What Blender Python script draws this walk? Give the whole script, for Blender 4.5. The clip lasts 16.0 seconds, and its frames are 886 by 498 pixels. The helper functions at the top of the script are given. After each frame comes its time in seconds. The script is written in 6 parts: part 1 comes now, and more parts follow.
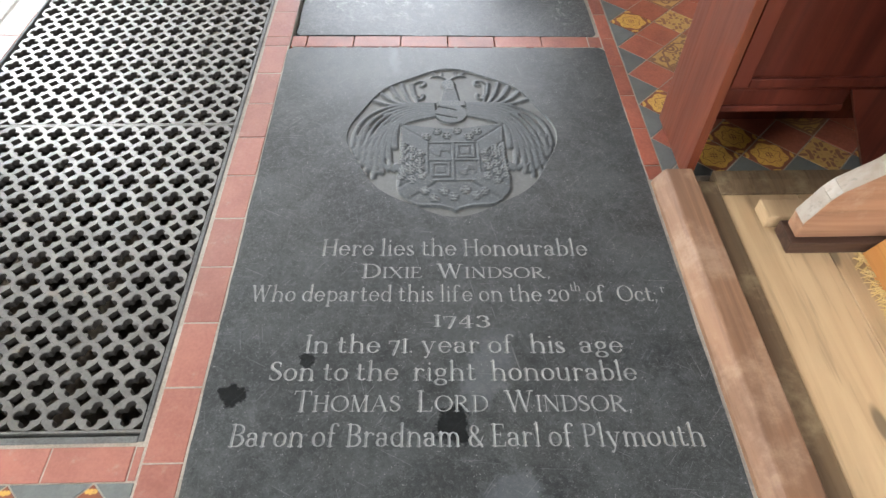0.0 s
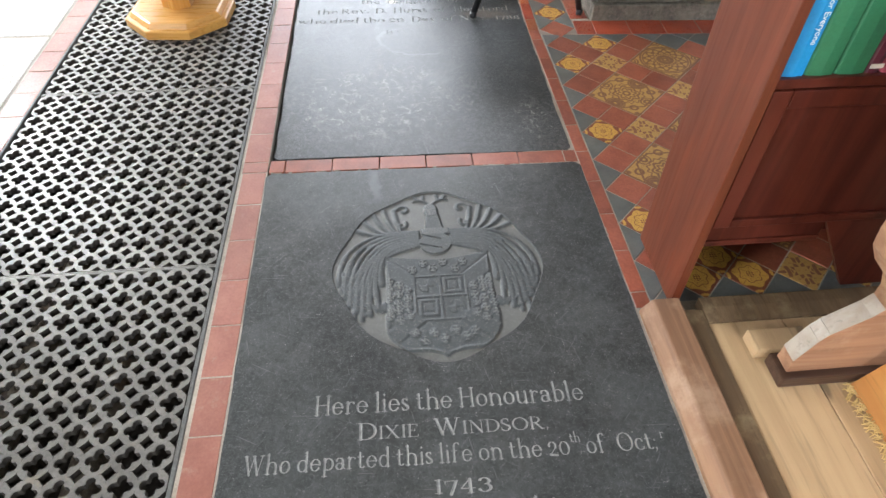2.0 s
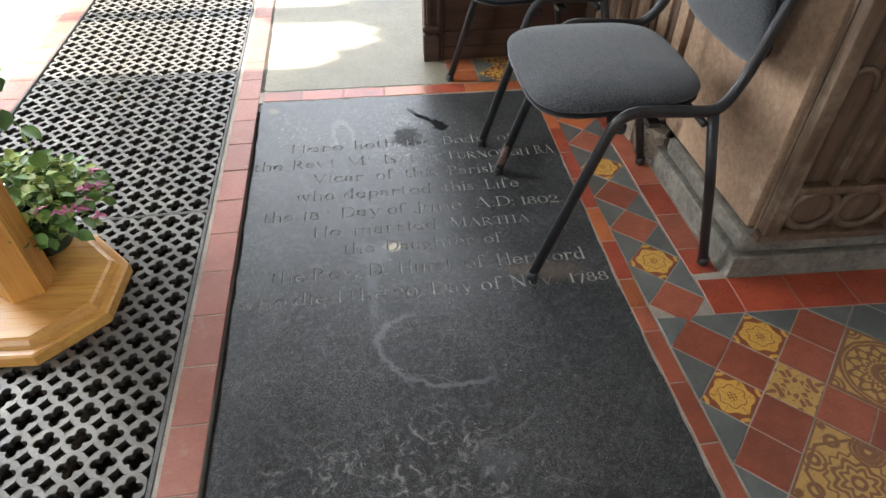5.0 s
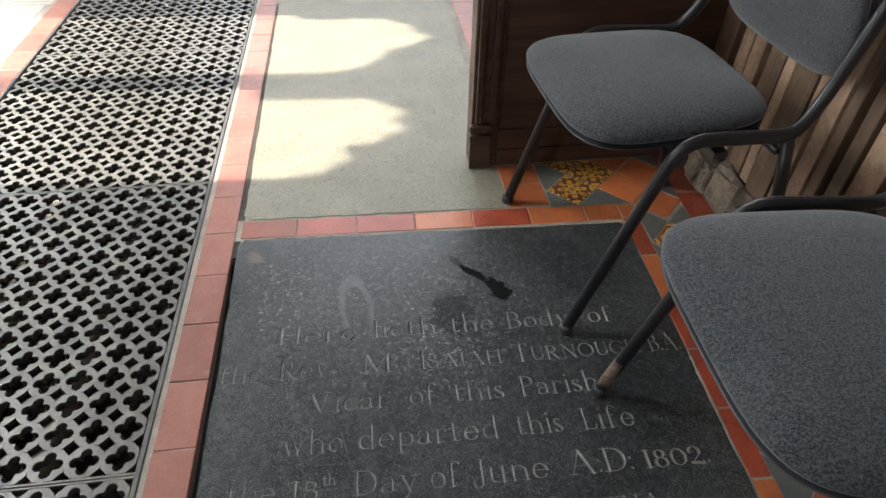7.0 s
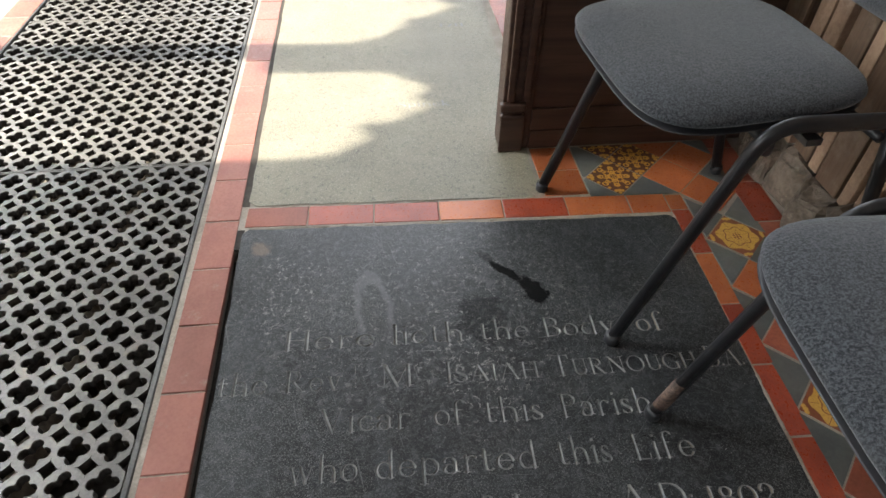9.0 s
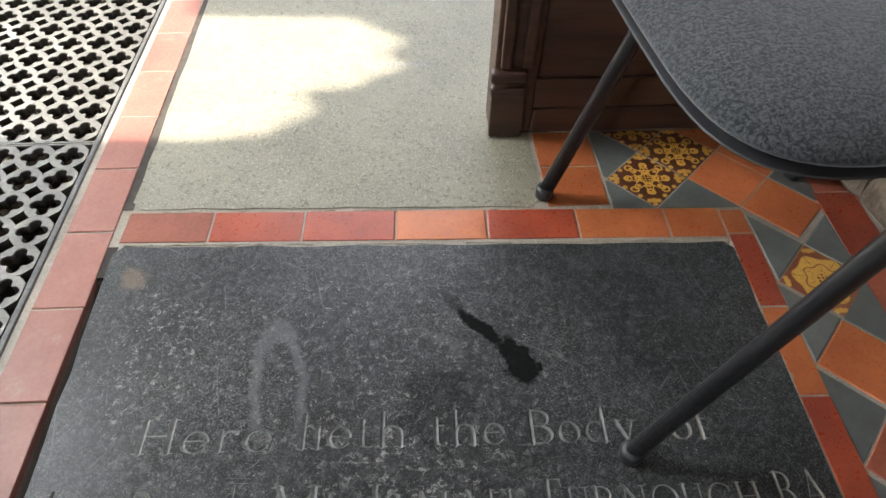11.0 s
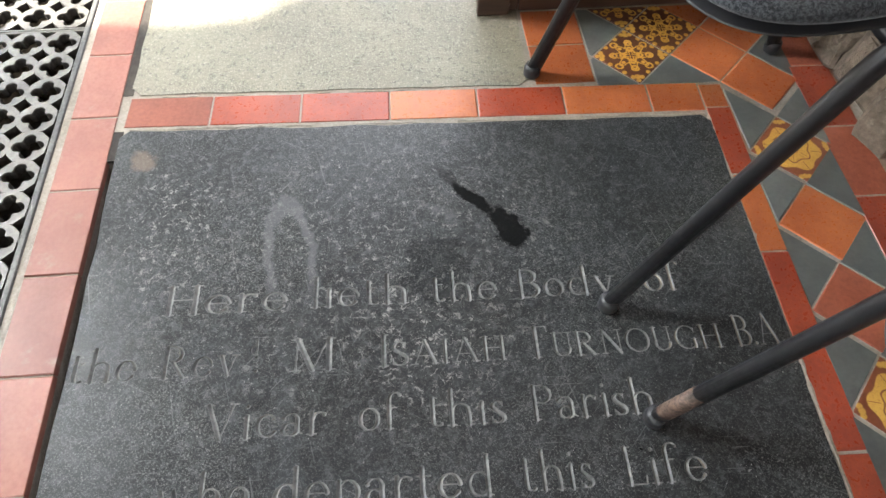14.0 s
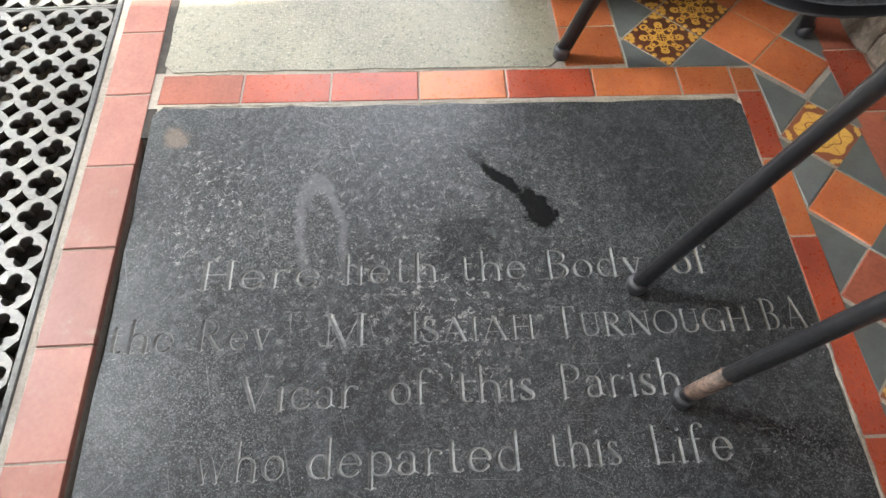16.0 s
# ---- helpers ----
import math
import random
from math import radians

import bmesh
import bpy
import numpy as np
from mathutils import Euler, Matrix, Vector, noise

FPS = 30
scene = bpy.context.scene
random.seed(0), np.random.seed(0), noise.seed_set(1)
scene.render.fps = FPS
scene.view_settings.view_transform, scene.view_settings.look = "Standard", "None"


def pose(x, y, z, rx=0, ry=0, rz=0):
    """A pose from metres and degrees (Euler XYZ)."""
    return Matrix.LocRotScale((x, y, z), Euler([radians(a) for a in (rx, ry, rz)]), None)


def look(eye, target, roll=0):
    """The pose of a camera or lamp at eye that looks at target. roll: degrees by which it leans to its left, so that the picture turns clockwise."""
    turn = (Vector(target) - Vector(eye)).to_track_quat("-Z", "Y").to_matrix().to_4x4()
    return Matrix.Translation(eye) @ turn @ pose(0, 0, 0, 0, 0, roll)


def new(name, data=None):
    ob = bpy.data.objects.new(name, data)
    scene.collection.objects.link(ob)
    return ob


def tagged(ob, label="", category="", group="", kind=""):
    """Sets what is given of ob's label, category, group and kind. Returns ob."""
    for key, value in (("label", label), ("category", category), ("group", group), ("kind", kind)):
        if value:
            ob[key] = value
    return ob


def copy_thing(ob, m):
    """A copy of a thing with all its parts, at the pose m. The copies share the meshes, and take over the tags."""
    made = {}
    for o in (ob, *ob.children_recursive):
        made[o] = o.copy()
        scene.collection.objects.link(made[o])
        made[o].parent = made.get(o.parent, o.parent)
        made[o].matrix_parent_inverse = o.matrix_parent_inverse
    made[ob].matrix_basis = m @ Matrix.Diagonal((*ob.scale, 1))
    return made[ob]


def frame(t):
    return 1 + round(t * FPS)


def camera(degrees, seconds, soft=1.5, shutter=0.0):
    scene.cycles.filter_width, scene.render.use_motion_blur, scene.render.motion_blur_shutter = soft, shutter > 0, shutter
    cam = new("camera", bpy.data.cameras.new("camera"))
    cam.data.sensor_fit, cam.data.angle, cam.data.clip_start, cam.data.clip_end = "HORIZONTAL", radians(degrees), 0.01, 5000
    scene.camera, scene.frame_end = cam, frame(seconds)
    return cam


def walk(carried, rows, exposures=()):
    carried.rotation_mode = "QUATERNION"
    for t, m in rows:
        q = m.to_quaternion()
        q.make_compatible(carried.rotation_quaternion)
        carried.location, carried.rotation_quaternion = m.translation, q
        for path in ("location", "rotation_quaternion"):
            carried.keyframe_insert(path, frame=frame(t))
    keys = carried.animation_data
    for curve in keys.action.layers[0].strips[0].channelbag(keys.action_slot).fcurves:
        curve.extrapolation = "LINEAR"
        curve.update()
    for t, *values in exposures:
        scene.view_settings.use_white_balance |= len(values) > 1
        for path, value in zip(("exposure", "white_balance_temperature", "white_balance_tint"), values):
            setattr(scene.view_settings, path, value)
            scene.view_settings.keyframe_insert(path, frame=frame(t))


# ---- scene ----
import collections
import functools

cam = camera(71.3, 16.0)
PATH = [
    (0, (0.478, -2.014, 1.209), (0.515, -0.733, -0.326), 0.5),
    (0.5, (0.46, -2.054, 1.346), (0.51, -0.759, -0.178), 0.8),
    (1, (0.459, -2.048, 1.434), (0.527, -0.725, -0.065), 0.4),
    (1.5, (0.424, -1.971, 1.442), (0.54, -0.643, -0.05), 0.9),
    (2, (0.436, -1.79, 1.387), (0.572, -0.422, -0.066), 0.7),
    (2.5, (0.478, -1.556, 1.33), (0.624, -0.148, -0.083), 0.7),
    (3, (0.43, -1.288, 1.312), (0.596, 0.133, -0.086), 1.7),
    (3.5, (0.392, -1.038, 1.313), (0.579, 0.408, -0.056), 1.2),
    (4, (0.393, -0.76, 1.297), (0.594, 0.687, -0.069), 0.8),
    (4.5, (0.407, -0.502, 1.287), (0.61, 0.968, -0.055), 0.4),
    (5, (0.405, -0.181, 1.261), (0.625, 1.282, -0.085), 0.4),
    (5.2, (0.426, -0.065, 1.253), (0.651, 1.4, -0.089), -0.6),
    (7.5, (0.376, 0.911, 1.131), (0.579, 2.376, -0.215), 1.6),
    (8, (0.364, 0.939, 1.094), (0.553, 2.405, -0.253), 1.4),
    (10.3, (0.46, 1.253, 0.98), (0.583, 2.595, -0.498), 0.7),
    (10.5, (0.493, 1.334, 0.944), (0.598, 2.672, -0.538), 0.6),
    (11, (0.54, 1.413, 0.849), (0.636, 2.71, -0.671), 1.2),
    (11.5, (0.56, 1.44, 0.819), (0.662, 2.626, -0.788), 1.6),
    (12, (0.561, 1.447, 0.806), (0.667, 2.525, -0.875), 1.6),
    (12.5, (0.559, 1.446, 0.807), (0.676, 2.509, -0.884), 1.7),
    (13, (0.563, 1.44, 0.813), (0.684, 2.486, -0.888), 1.8),
    (13.5, (0.547, 1.406, 0.838), (0.678, 2.443, -0.867), 2.2),
    (14, (0.519, 1.336, 0.885), (0.642, 2.363, -0.826), 2.0),
    (14.5, (0.476, 1.208, 0.93), (0.596, 2.233, -0.784), 2.1),
    (15, (0.465, 1.18, 0.93), (0.572, 2.177, -0.8), 1.7),
    (15.5, (0.475, 1.263, 0.904), (0.572, 2.236, -0.841), 1.4),
    (16, (0.489, 1.326, 0.89), (0.571, 2.312, -0.848), 1.1),
]
walk(cam, [(t, look(eye, target, roll)) for t, eye, target, roll in PATH],
     [(0.0, 2.95), (2.0, 2.9), (3.5, 2.8), (4.5, 2.55), (5.2, 2.2), (7.5, 1.75), (8.0, 1.75), (10.5, 1.9), (11.0, 2.05), (12.0, 2.5), (12.5, 2.55), (14.5, 2.65), (16.0, 2.75)])

# ---- light ----
world = bpy.data.worlds.new("sky")
scene.world = world
world.use_nodes = True
_bg = world.node_tree.nodes["Background"]
_sky = world.node_tree.nodes.new("ShaderNodeTexSky")
_sky.sky_type = "NISHITA"
_sky.sun_disc = False
_sky.sun_elevation, _sky.sun_rotation = radians(40), radians(-93)
world.node_tree.links.new(_sky.outputs[0], _bg.inputs[0])
_bg.inputs[1].default_value = 0.09

SUN_DIR = Vector((1.0, -0.065, -0.84)).normalized()
_sun = new("sun", bpy.data.lights.new("sun", "SUN"))
_sun.data.energy, _sun.data.angle, _sun.data.color = 5.0, radians(0.53), (1.0, 0.93, 0.81)
_sun.matrix_world = Matrix.Translation((-9, 3, 9)) @ SUN_DIR.to_track_quat("-Z", "Y").to_matrix().to_4x4()

WALL_X, EAST_X, SOUTH_Y, NORTH_Y, ROOF_Z = -3.4, 4.2, -6.0, 8.5, 7.0
# windows in the long wall: y of the middle, width, sill, head
WINDOWS = [(-3.2, 1.36, 1.3, 3.66), (3.37, 1.36, 1.3, 3.74), (6.4, 1.36, 1.3, 3.66)]
WINDOW_WATTS = [36, 52, 20]


def window_lamp(eye, target, w, h, watts, colour=(0.9, 0.95, 1.0)):
    ob = new("window_light", bpy.data.lights.new("window_light", "AREA"))
    ob.data.shape, ob.data.size, ob.data.size_y = "RECTANGLE", w, h
    ob.data.energy, ob.data.color = watts, colour
    ob.matrix_world = look(eye, target)
    return ob


for (_y, _w, _s, _h), _watts in zip(WINDOWS, WINDOW_WATTS):
    window_lamp((WALL_X + 0.05, _y, (_s + _h) / 2), (WALL_X + 3, _y, (_s + _h) / 2 - 1.2), _w * 0.9, (_h - _s) * 0.9, _watts)
window_lamp((1.0, NORTH_Y - 0.05, 4.0), (1.0, 0, 1.2), 5.4, 4.6, 95, (0.95, 0.97, 1.0))
# Added lamp with no seen source: brightens the recess plaster and right-hand tiles.
window_lamp((2.3, SOUTH_Y + 0.05, 2.6), (2.2, 0, 0.6), 1.3, 1.9, 24, (0.88, 0.94, 1.0))

# ---- materials ----


class Nodes:
    """A short hand for node materials."""

    def __init__(self, name):
        self.m = bpy.data.materials.new(name)
        self.m.use_nodes = True
        self.t = self.m.node_tree
        self.b = self.t.nodes["Principled BSDF"]

    def put(self, socket, v):
        if hasattr(v, "links"):
            self.t.links.new(v, socket)
        elif isinstance(v, tuple) and len(v) == 3 and socket.type == "RGBA":
            socket.default_value = (*v, 1)
        else:
            socket.default_value = v

    def math(self, op, a, b=0.0, c=None):
        n = self.t.nodes.new("ShaderNodeMath")
        n.operation = op
        self.put(n.inputs[0], a), self.put(n.inputs[1], b)
        if c is not None:
            self.put(n.inputs[2], c)
        return n.outputs[0]

    def coords(self, scale=(1, 1, 1), kind="Object", rot=(0, 0, 0), shuffle=True):
        c = self.t.nodes.new("ShaderNodeTexCoord").outputs[kind]
        p = self.t.nodes.new("ShaderNodeMapping")
        p.inputs["Scale"].default_value = scale
        p.inputs["Rotation"].default_value = rot
        self.put(p.inputs["Vector"], c)
        if shuffle:
            r = self.math("MULTIPLY", self.random(), 37.0)
            self.put(p.inputs["Location"], self.vec(r, r, r))
        if any(rot):
            q = self.t.nodes.new("ShaderNodeMapping")
            q.inputs["Rotation"].default_value = rot
            p.inputs["Rotation"].default_value = (0, 0, 0)
            self.put(q.inputs["Vector"], c)
            self.put(p.inputs["Vector"], q.outputs[0])
        return p.outputs[0]

    def vec(self, x, y, z):
        n = self.t.nodes.new("ShaderNodeCombineXYZ")
        for s, v in zip(n.inputs, (x, y, z)):
            self.put(s, v)
        return n.outputs[0]

    def xyz(self, kind="Object"):
        n = self.t.nodes.new("ShaderNodeSeparateXYZ")
        self.put(n.inputs[0], self.t.nodes.new("ShaderNodeTexCoord").outputs[kind])
        return n.outputs[0], n.outputs[1], n.outputs[2]

    def random(self):
        return self.t.nodes.new("ShaderNodeObjectInfo").outputs["Random"]

    def noise(self, scale, vector, detail=5.0, rough=0.6, distort=0.0):
        n = self.t.nodes.new("ShaderNodeTexNoise")
        self.put(n.inputs["Vector"], vector)
        n.inputs["Scale"].default_value, n.inputs["Detail"].default_value = scale, detail
        n.inputs["Roughness"].default_value, n.inputs["Distortion"].default_value = rough, distort
        return n.outputs["Fac"]

    def ramp(self, v, lo, hi, a=0.0, b=1.0):
        n = self.t.nodes.new("ShaderNodeMapRange")
        n.interpolation_type = "SMOOTHSTEP"
        self.put(n.inputs[0], v)
        for i, x in enumerate((lo, hi, a, b)):
            self.put(n.inputs[i + 1], x)
        return n.outputs[0]

    def mix(self, f, a, b, blend="MIX"):
        n = self.t.nodes.new("ShaderNodeMix")
        n.data_type, n.blend_type = "RGBA", blend
        self.put(n.inputs[0], f), self.put(n.inputs[6], a), self.put(n.inputs[7], b)
        return n.outputs[2]

    def bump(self, h, strength=0.3, dist=0.002):
        n = self.t.nodes.new("ShaderNodeBump")
        n.inputs["Strength"].default_value, n.inputs["Distance"].default_value = strength, dist
        self.put(n.inputs["Height"], h)
        self.put(self.b.inputs["Normal"], n.outputs[0])

    def done(self, colour, rough=0.5, metal=0.0, spec=0.5):
        self.put(self.b.inputs["Base Color"], colour)
        self.put(self.b.inputs["Roughness"], rough)
        self.put(self.b.inputs["Metallic"], metal)
        self.put(self.b.inputs["Specular IOR Level"], spec)
        return self.m


def surface(name, c1, c2, rough=(0.4, 0.6), coarse=3.0, fine=60.0, bump=0.2, dist=0.001, stretch=(1, 1, 1), vary=0.0, metal=0.0, dirt=None, spec=0.5, speck=None):
    """Two colours mixed by coarse and fine noise, with relief, and a shift of tone from object to object."""
    n = Nodes(name)
    v = n.coords(stretch)
    a, b = n.noise(coarse, v, 6, 0.65), n.noise(fine, v, 4, 0.6)
    f = n.ramp(n.math("ADD", n.math("MULTIPLY", a, 0.65), n.math("MULTIPLY", b, 0.35)), 0.32, 0.68)
    col = n.mix(f, c1, c2)
    if vary:
        k = n.math("MULTIPLY_ADD", n.random(), vary, 1 - vary / 2)
        col = n.mix(1.0, col, n.vec(k, k, k), "MULTIPLY")
    if dirt:
        d = n.ramp(n.noise(coarse * 2.3, n.coords(stretch, rot=(0, 0, 0.7)), 8, 0.7), 0.56, 0.75, 0, 0.8)
        col = n.mix(d, col, dirt)
    if speck:
        for sc, lo, c, turn in ((190, 0.57, speck[0], 0.3), (110, 0.56, speck[1], 1.1), (360, 0.57, speck[0], 0.8)):
            col = n.mix(n.ramp(n.noise(sc, n.coords(stretch, rot=(0, 0, turn)), 4, 0.7), lo, lo + 0.06, 0, 0.85), col, c)
    n.bump(n.math("ADD", n.math("MULTIPLY", a, 0.5), b), bump, dist)
    return n.done(col, n.ramp(b, 0.3, 0.7, rough[0], rough[1]), metal, spec)


def wood(name, c1, c2, axis="y", rough=(0.45, 0.6), scale=1.0, bump=0.25, knots=False, wear=None, spec=0.5):
    """Grain drawn out along one axis, with darker streaks and knots."""
    n = Nodes(name)
    s = {"x": (1.2, 22, 22), "y": (22, 1.2, 22), "z": (22, 22, 1.2)}[axis]
    v = n.coords(tuple(k * scale for k in s))
    a = n.noise(1.0, v, 6, 0.6, 1.2)
    b = n.noise(6.0, v, 3, 0.6)
    col = n.mix(n.ramp(a, 0.3, 0.7), c1, c2)
    col = n.mix(n.ramp(b, 0.55, 0.72, 0, 0.45), col, tuple(k * 0.45 for k in c1))
    if knots:
        w = n.t.nodes.new("ShaderNodeTexVoronoi")
        n.put(w.inputs["Vector"], n.coords({"x": (2.2, 7, 7), "y": (7, 2.2, 7), "z": (7, 7, 2.2)}[axis]))
        w.inputs["Scale"].default_value = 0.8
        col = n.mix(n.ramp(w.outputs["Distance"], 0.05, 0.1, 0.85, 0.0), col, tuple(k * 0.25 for k in c1))
    if wear:
        col = n.mix(n.ramp(n.noise(5.0, n.coords((1, 1, 1)), 7, 0.7), 0.5, 0.68, 0, 0.75), col, wear)
    n.bump(n.math("ADD", a, n.math("MULTIPLY", b, 0.6)), bump, 0.0012)
    return n.done(col, n.ramp(b, 0.3, 0.7, rough[0], rough[1]), 0.0, spec)


def slate(name, blobs, flecks=0.5, mottle=0.6, dark=(0.02, 0.023, 0.0245), pale=(0.056, 0.062, 0.064), rough=(0.27, 0.45)):
    """Polished black ledger stone: mottling, pale specks, scratches, and stains and paler areas (x, y, rx, ry, turn,
    tone, strength).
    """
    n = Nodes(name)
    v = n.coords(shuffle=False)
    a, b, c = n.noise(2.2, v, 8, 0.68), n.noise(26, v, 8, 0.8), n.noise(230, v, 3, 0.6)
    f = n.math("ADD", n.math("MULTIPLY", a, 0.5), n.math("MULTIPLY", b, 0.5))
    col = n.mix(n.ramp(f, 0.41, 0.6), dark, pale)
    e = n.noise(95, v, 7, 0.85)
    col = n.mix(n.ramp(e, 0.54, 0.6, 0, 0.62), col, tuple(0.065 + k for k in pale))
    big = n.noise(4.5, n.coords(rot=(0, 0, 0.7), shuffle=False), 9, 0.72, 0.6)
    col = n.mix(n.ramp(big, 0.47, 0.62, 0, 0.4), col, tuple(k * 1.7 for k in pale))
    col = n.mix(n.ramp(n.math("ADD", n.math("MULTIPLY", c, 0.6), n.math("MULTIPLY", b, 0.4)), 0.595, 0.65, 0, 0.9), col, (0.3, 0.3, 0.29))
    col = n.mix(n.ramp(n.noise(110, n.coords(rot=(0, 0, 0.4), shuffle=False), 3, 0.6), 0.62, 0.68, 0, 0.8), col, (0.01, 0.011, 0.012))
    for turn, st in ((0.5, (5, 230, 1)), (-0.8, (8, 260, 1)), (1.35, (6, 240, 1)), (2.2, (9, 300, 1)), (0.05, (7, 280, 1))):
        s = n.noise(1.0, n.coords(st, rot=(0, 0, turn), shuffle=False), 2, 0.5)
        col = n.mix(n.ramp(s, 0.695, 0.73, 0, 0.5), col, (0.17, 0.175, 0.175))
    mot = n.noise(58, n.coords(rot=(0, 0, 2.3), shuffle=False), 8, 0.78, 0.4)
    col = n.mix(n.ramp(mot, 0.5, 0.62, 0, mottle), col, (0.105, 0.11, 0.112))
    col = n.mix(n.ramp(mot, 0.47, 0.38, 0, mottle), col, (0.006, 0.007, 0.008))
    patch = n.noise(13, n.coords(rot=(0, 0, 0.2), shuffle=False), 9, 0.8, 0.8)
    col = n.mix(n.ramp(patch, 0.56, 0.64, 0, 0.55 * mottle), col, (0.15, 0.155, 0.155))
    worn = n.ramp(n.noise(3.1, n.coords(rot=(0, 0, 1.9), shuffle=False), 7, 0.7), 0.4, 0.62, 0.35, 1.0)
    for turn, st in ((0.35, (210, 420, 1)), (-0.6, (260, 330, 1)), (1.2, (190, 460, 1)), (2.5, (330, 380, 1))):
        s = n.noise(1.0, n.coords(st, rot=(0, 0, turn), shuffle=False), 3, 0.6)
        col = n.mix(n.math("MULTIPLY", n.ramp(s, 0.58, 0.66, 0, flecks), worn), col, (0.2, 0.205, 0.2))
    x, y, _ = n.xyz()
    wob, wob2 = n.noise(24, v, 5, 0.7), n.noise(21, n.coords(rot=(0, 0, 1), shuffle=False), 5, 0.7)
    wet = 0.0
    for bx, by, rx, ry, turn, tone, k in blobs:
        stray = min(rx, ry, 0.06) * (0.5 if tone in ("ring", "line") else 1.3)
        ex = n.math("ADD", n.math("SUBTRACT", x, bx), n.math("MULTIPLY_ADD", wob, 2 * stray, -stray))
        ey = n.math("ADD", n.math("SUBTRACT", y, by), n.math("MULTIPLY_ADD", wob2, 2 * stray, -stray))
        ca, sa = math.cos(turn), math.sin(turn)
        px = n.math("DIVIDE", n.math("ADD", n.math("MULTIPLY", ex, ca), n.math("MULTIPLY", ey, sa)), rx)
        py = n.math("DIVIDE", n.math("SUBTRACT", n.math("MULTIPLY", ey, ca), n.math("MULTIPLY", ex, sa)), ry)
        d = n.math("SQRT", n.math("ADD", n.math("POWER", px, 2.0), n.math("POWER", py, 2.0)))
        if tone == "vein":
            mk = n.math("MULTIPLY", n.ramp(d, 0.55, 1.1, 1, 0), n.ramp(n.noise(24, v, 8, 0.75, 1.5), 0.52, 0.66, 0, k))
            col = n.mix(mk, col, (0.34, 0.335, 0.315))
        elif tone == "pitted":
            grit = n.ramp(n.noise(75, v, 9, 0.86, 0.5), 0.55, 0.585, 0, k)
            mk = n.math("MULTIPLY", n.ramp(d, 0.3, 1.15, 1, 0), grit)
            col = n.mix(mk, col, (0.3, 0.295, 0.28))
        elif tone == "line":
            mk = n.math("MULTIPLY", n.ramp(n.math("ABSOLUTE", n.math("SUBTRACT", d, 1.0)), 0.02, 0.09, k, 0), n.ramp(n.math("ADD", px, py), -0.2, 0.4, 1, 0))
            col = n.mix(mk, col, (0.2, 0.21, 0.22))
        elif tone == "ring":
            mk = n.ramp(n.math("ABSOLUTE", n.math("SUBTRACT", d, 1.0)), 0.1, 0.28, k, 0)
            col = n.mix(n.math("MULTIPLY", mk, n.ramp(py, -0.9, -0.1, 0.15, 1)), col, (0.15, 0.155, 0.16))
        else:
            mk = n.ramp(d, *((0.7, 1.05) if tone == "dark" else (0.45, 1.15)), k, 0)
            wet = n.math("MAXIMUM", wet, mk) if tone == "dark" else wet
            col = n.mix(mk, col, {"dark": (0.008, 0.008, 0.008), "pale": (0.13, 0.14, 0.15), "cream": (0.42, 0.37, 0.26), "rust": (0.2, 0.14, 0.09)}[tone])
    n.bump(n.math("ADD", n.math("ADD", n.math("MULTIPLY", b, 0.7), c), mot), 0.3, 0.001)
    matt = n.math("MULTIPLY_ADD", wet, 0.4, n.ramp(b, 0.3, 0.7, rough[0], rough[1]))
    return n.done(col, matt, 0, n.math("MULTIPLY_ADD", wet, -0.4, 0.42))


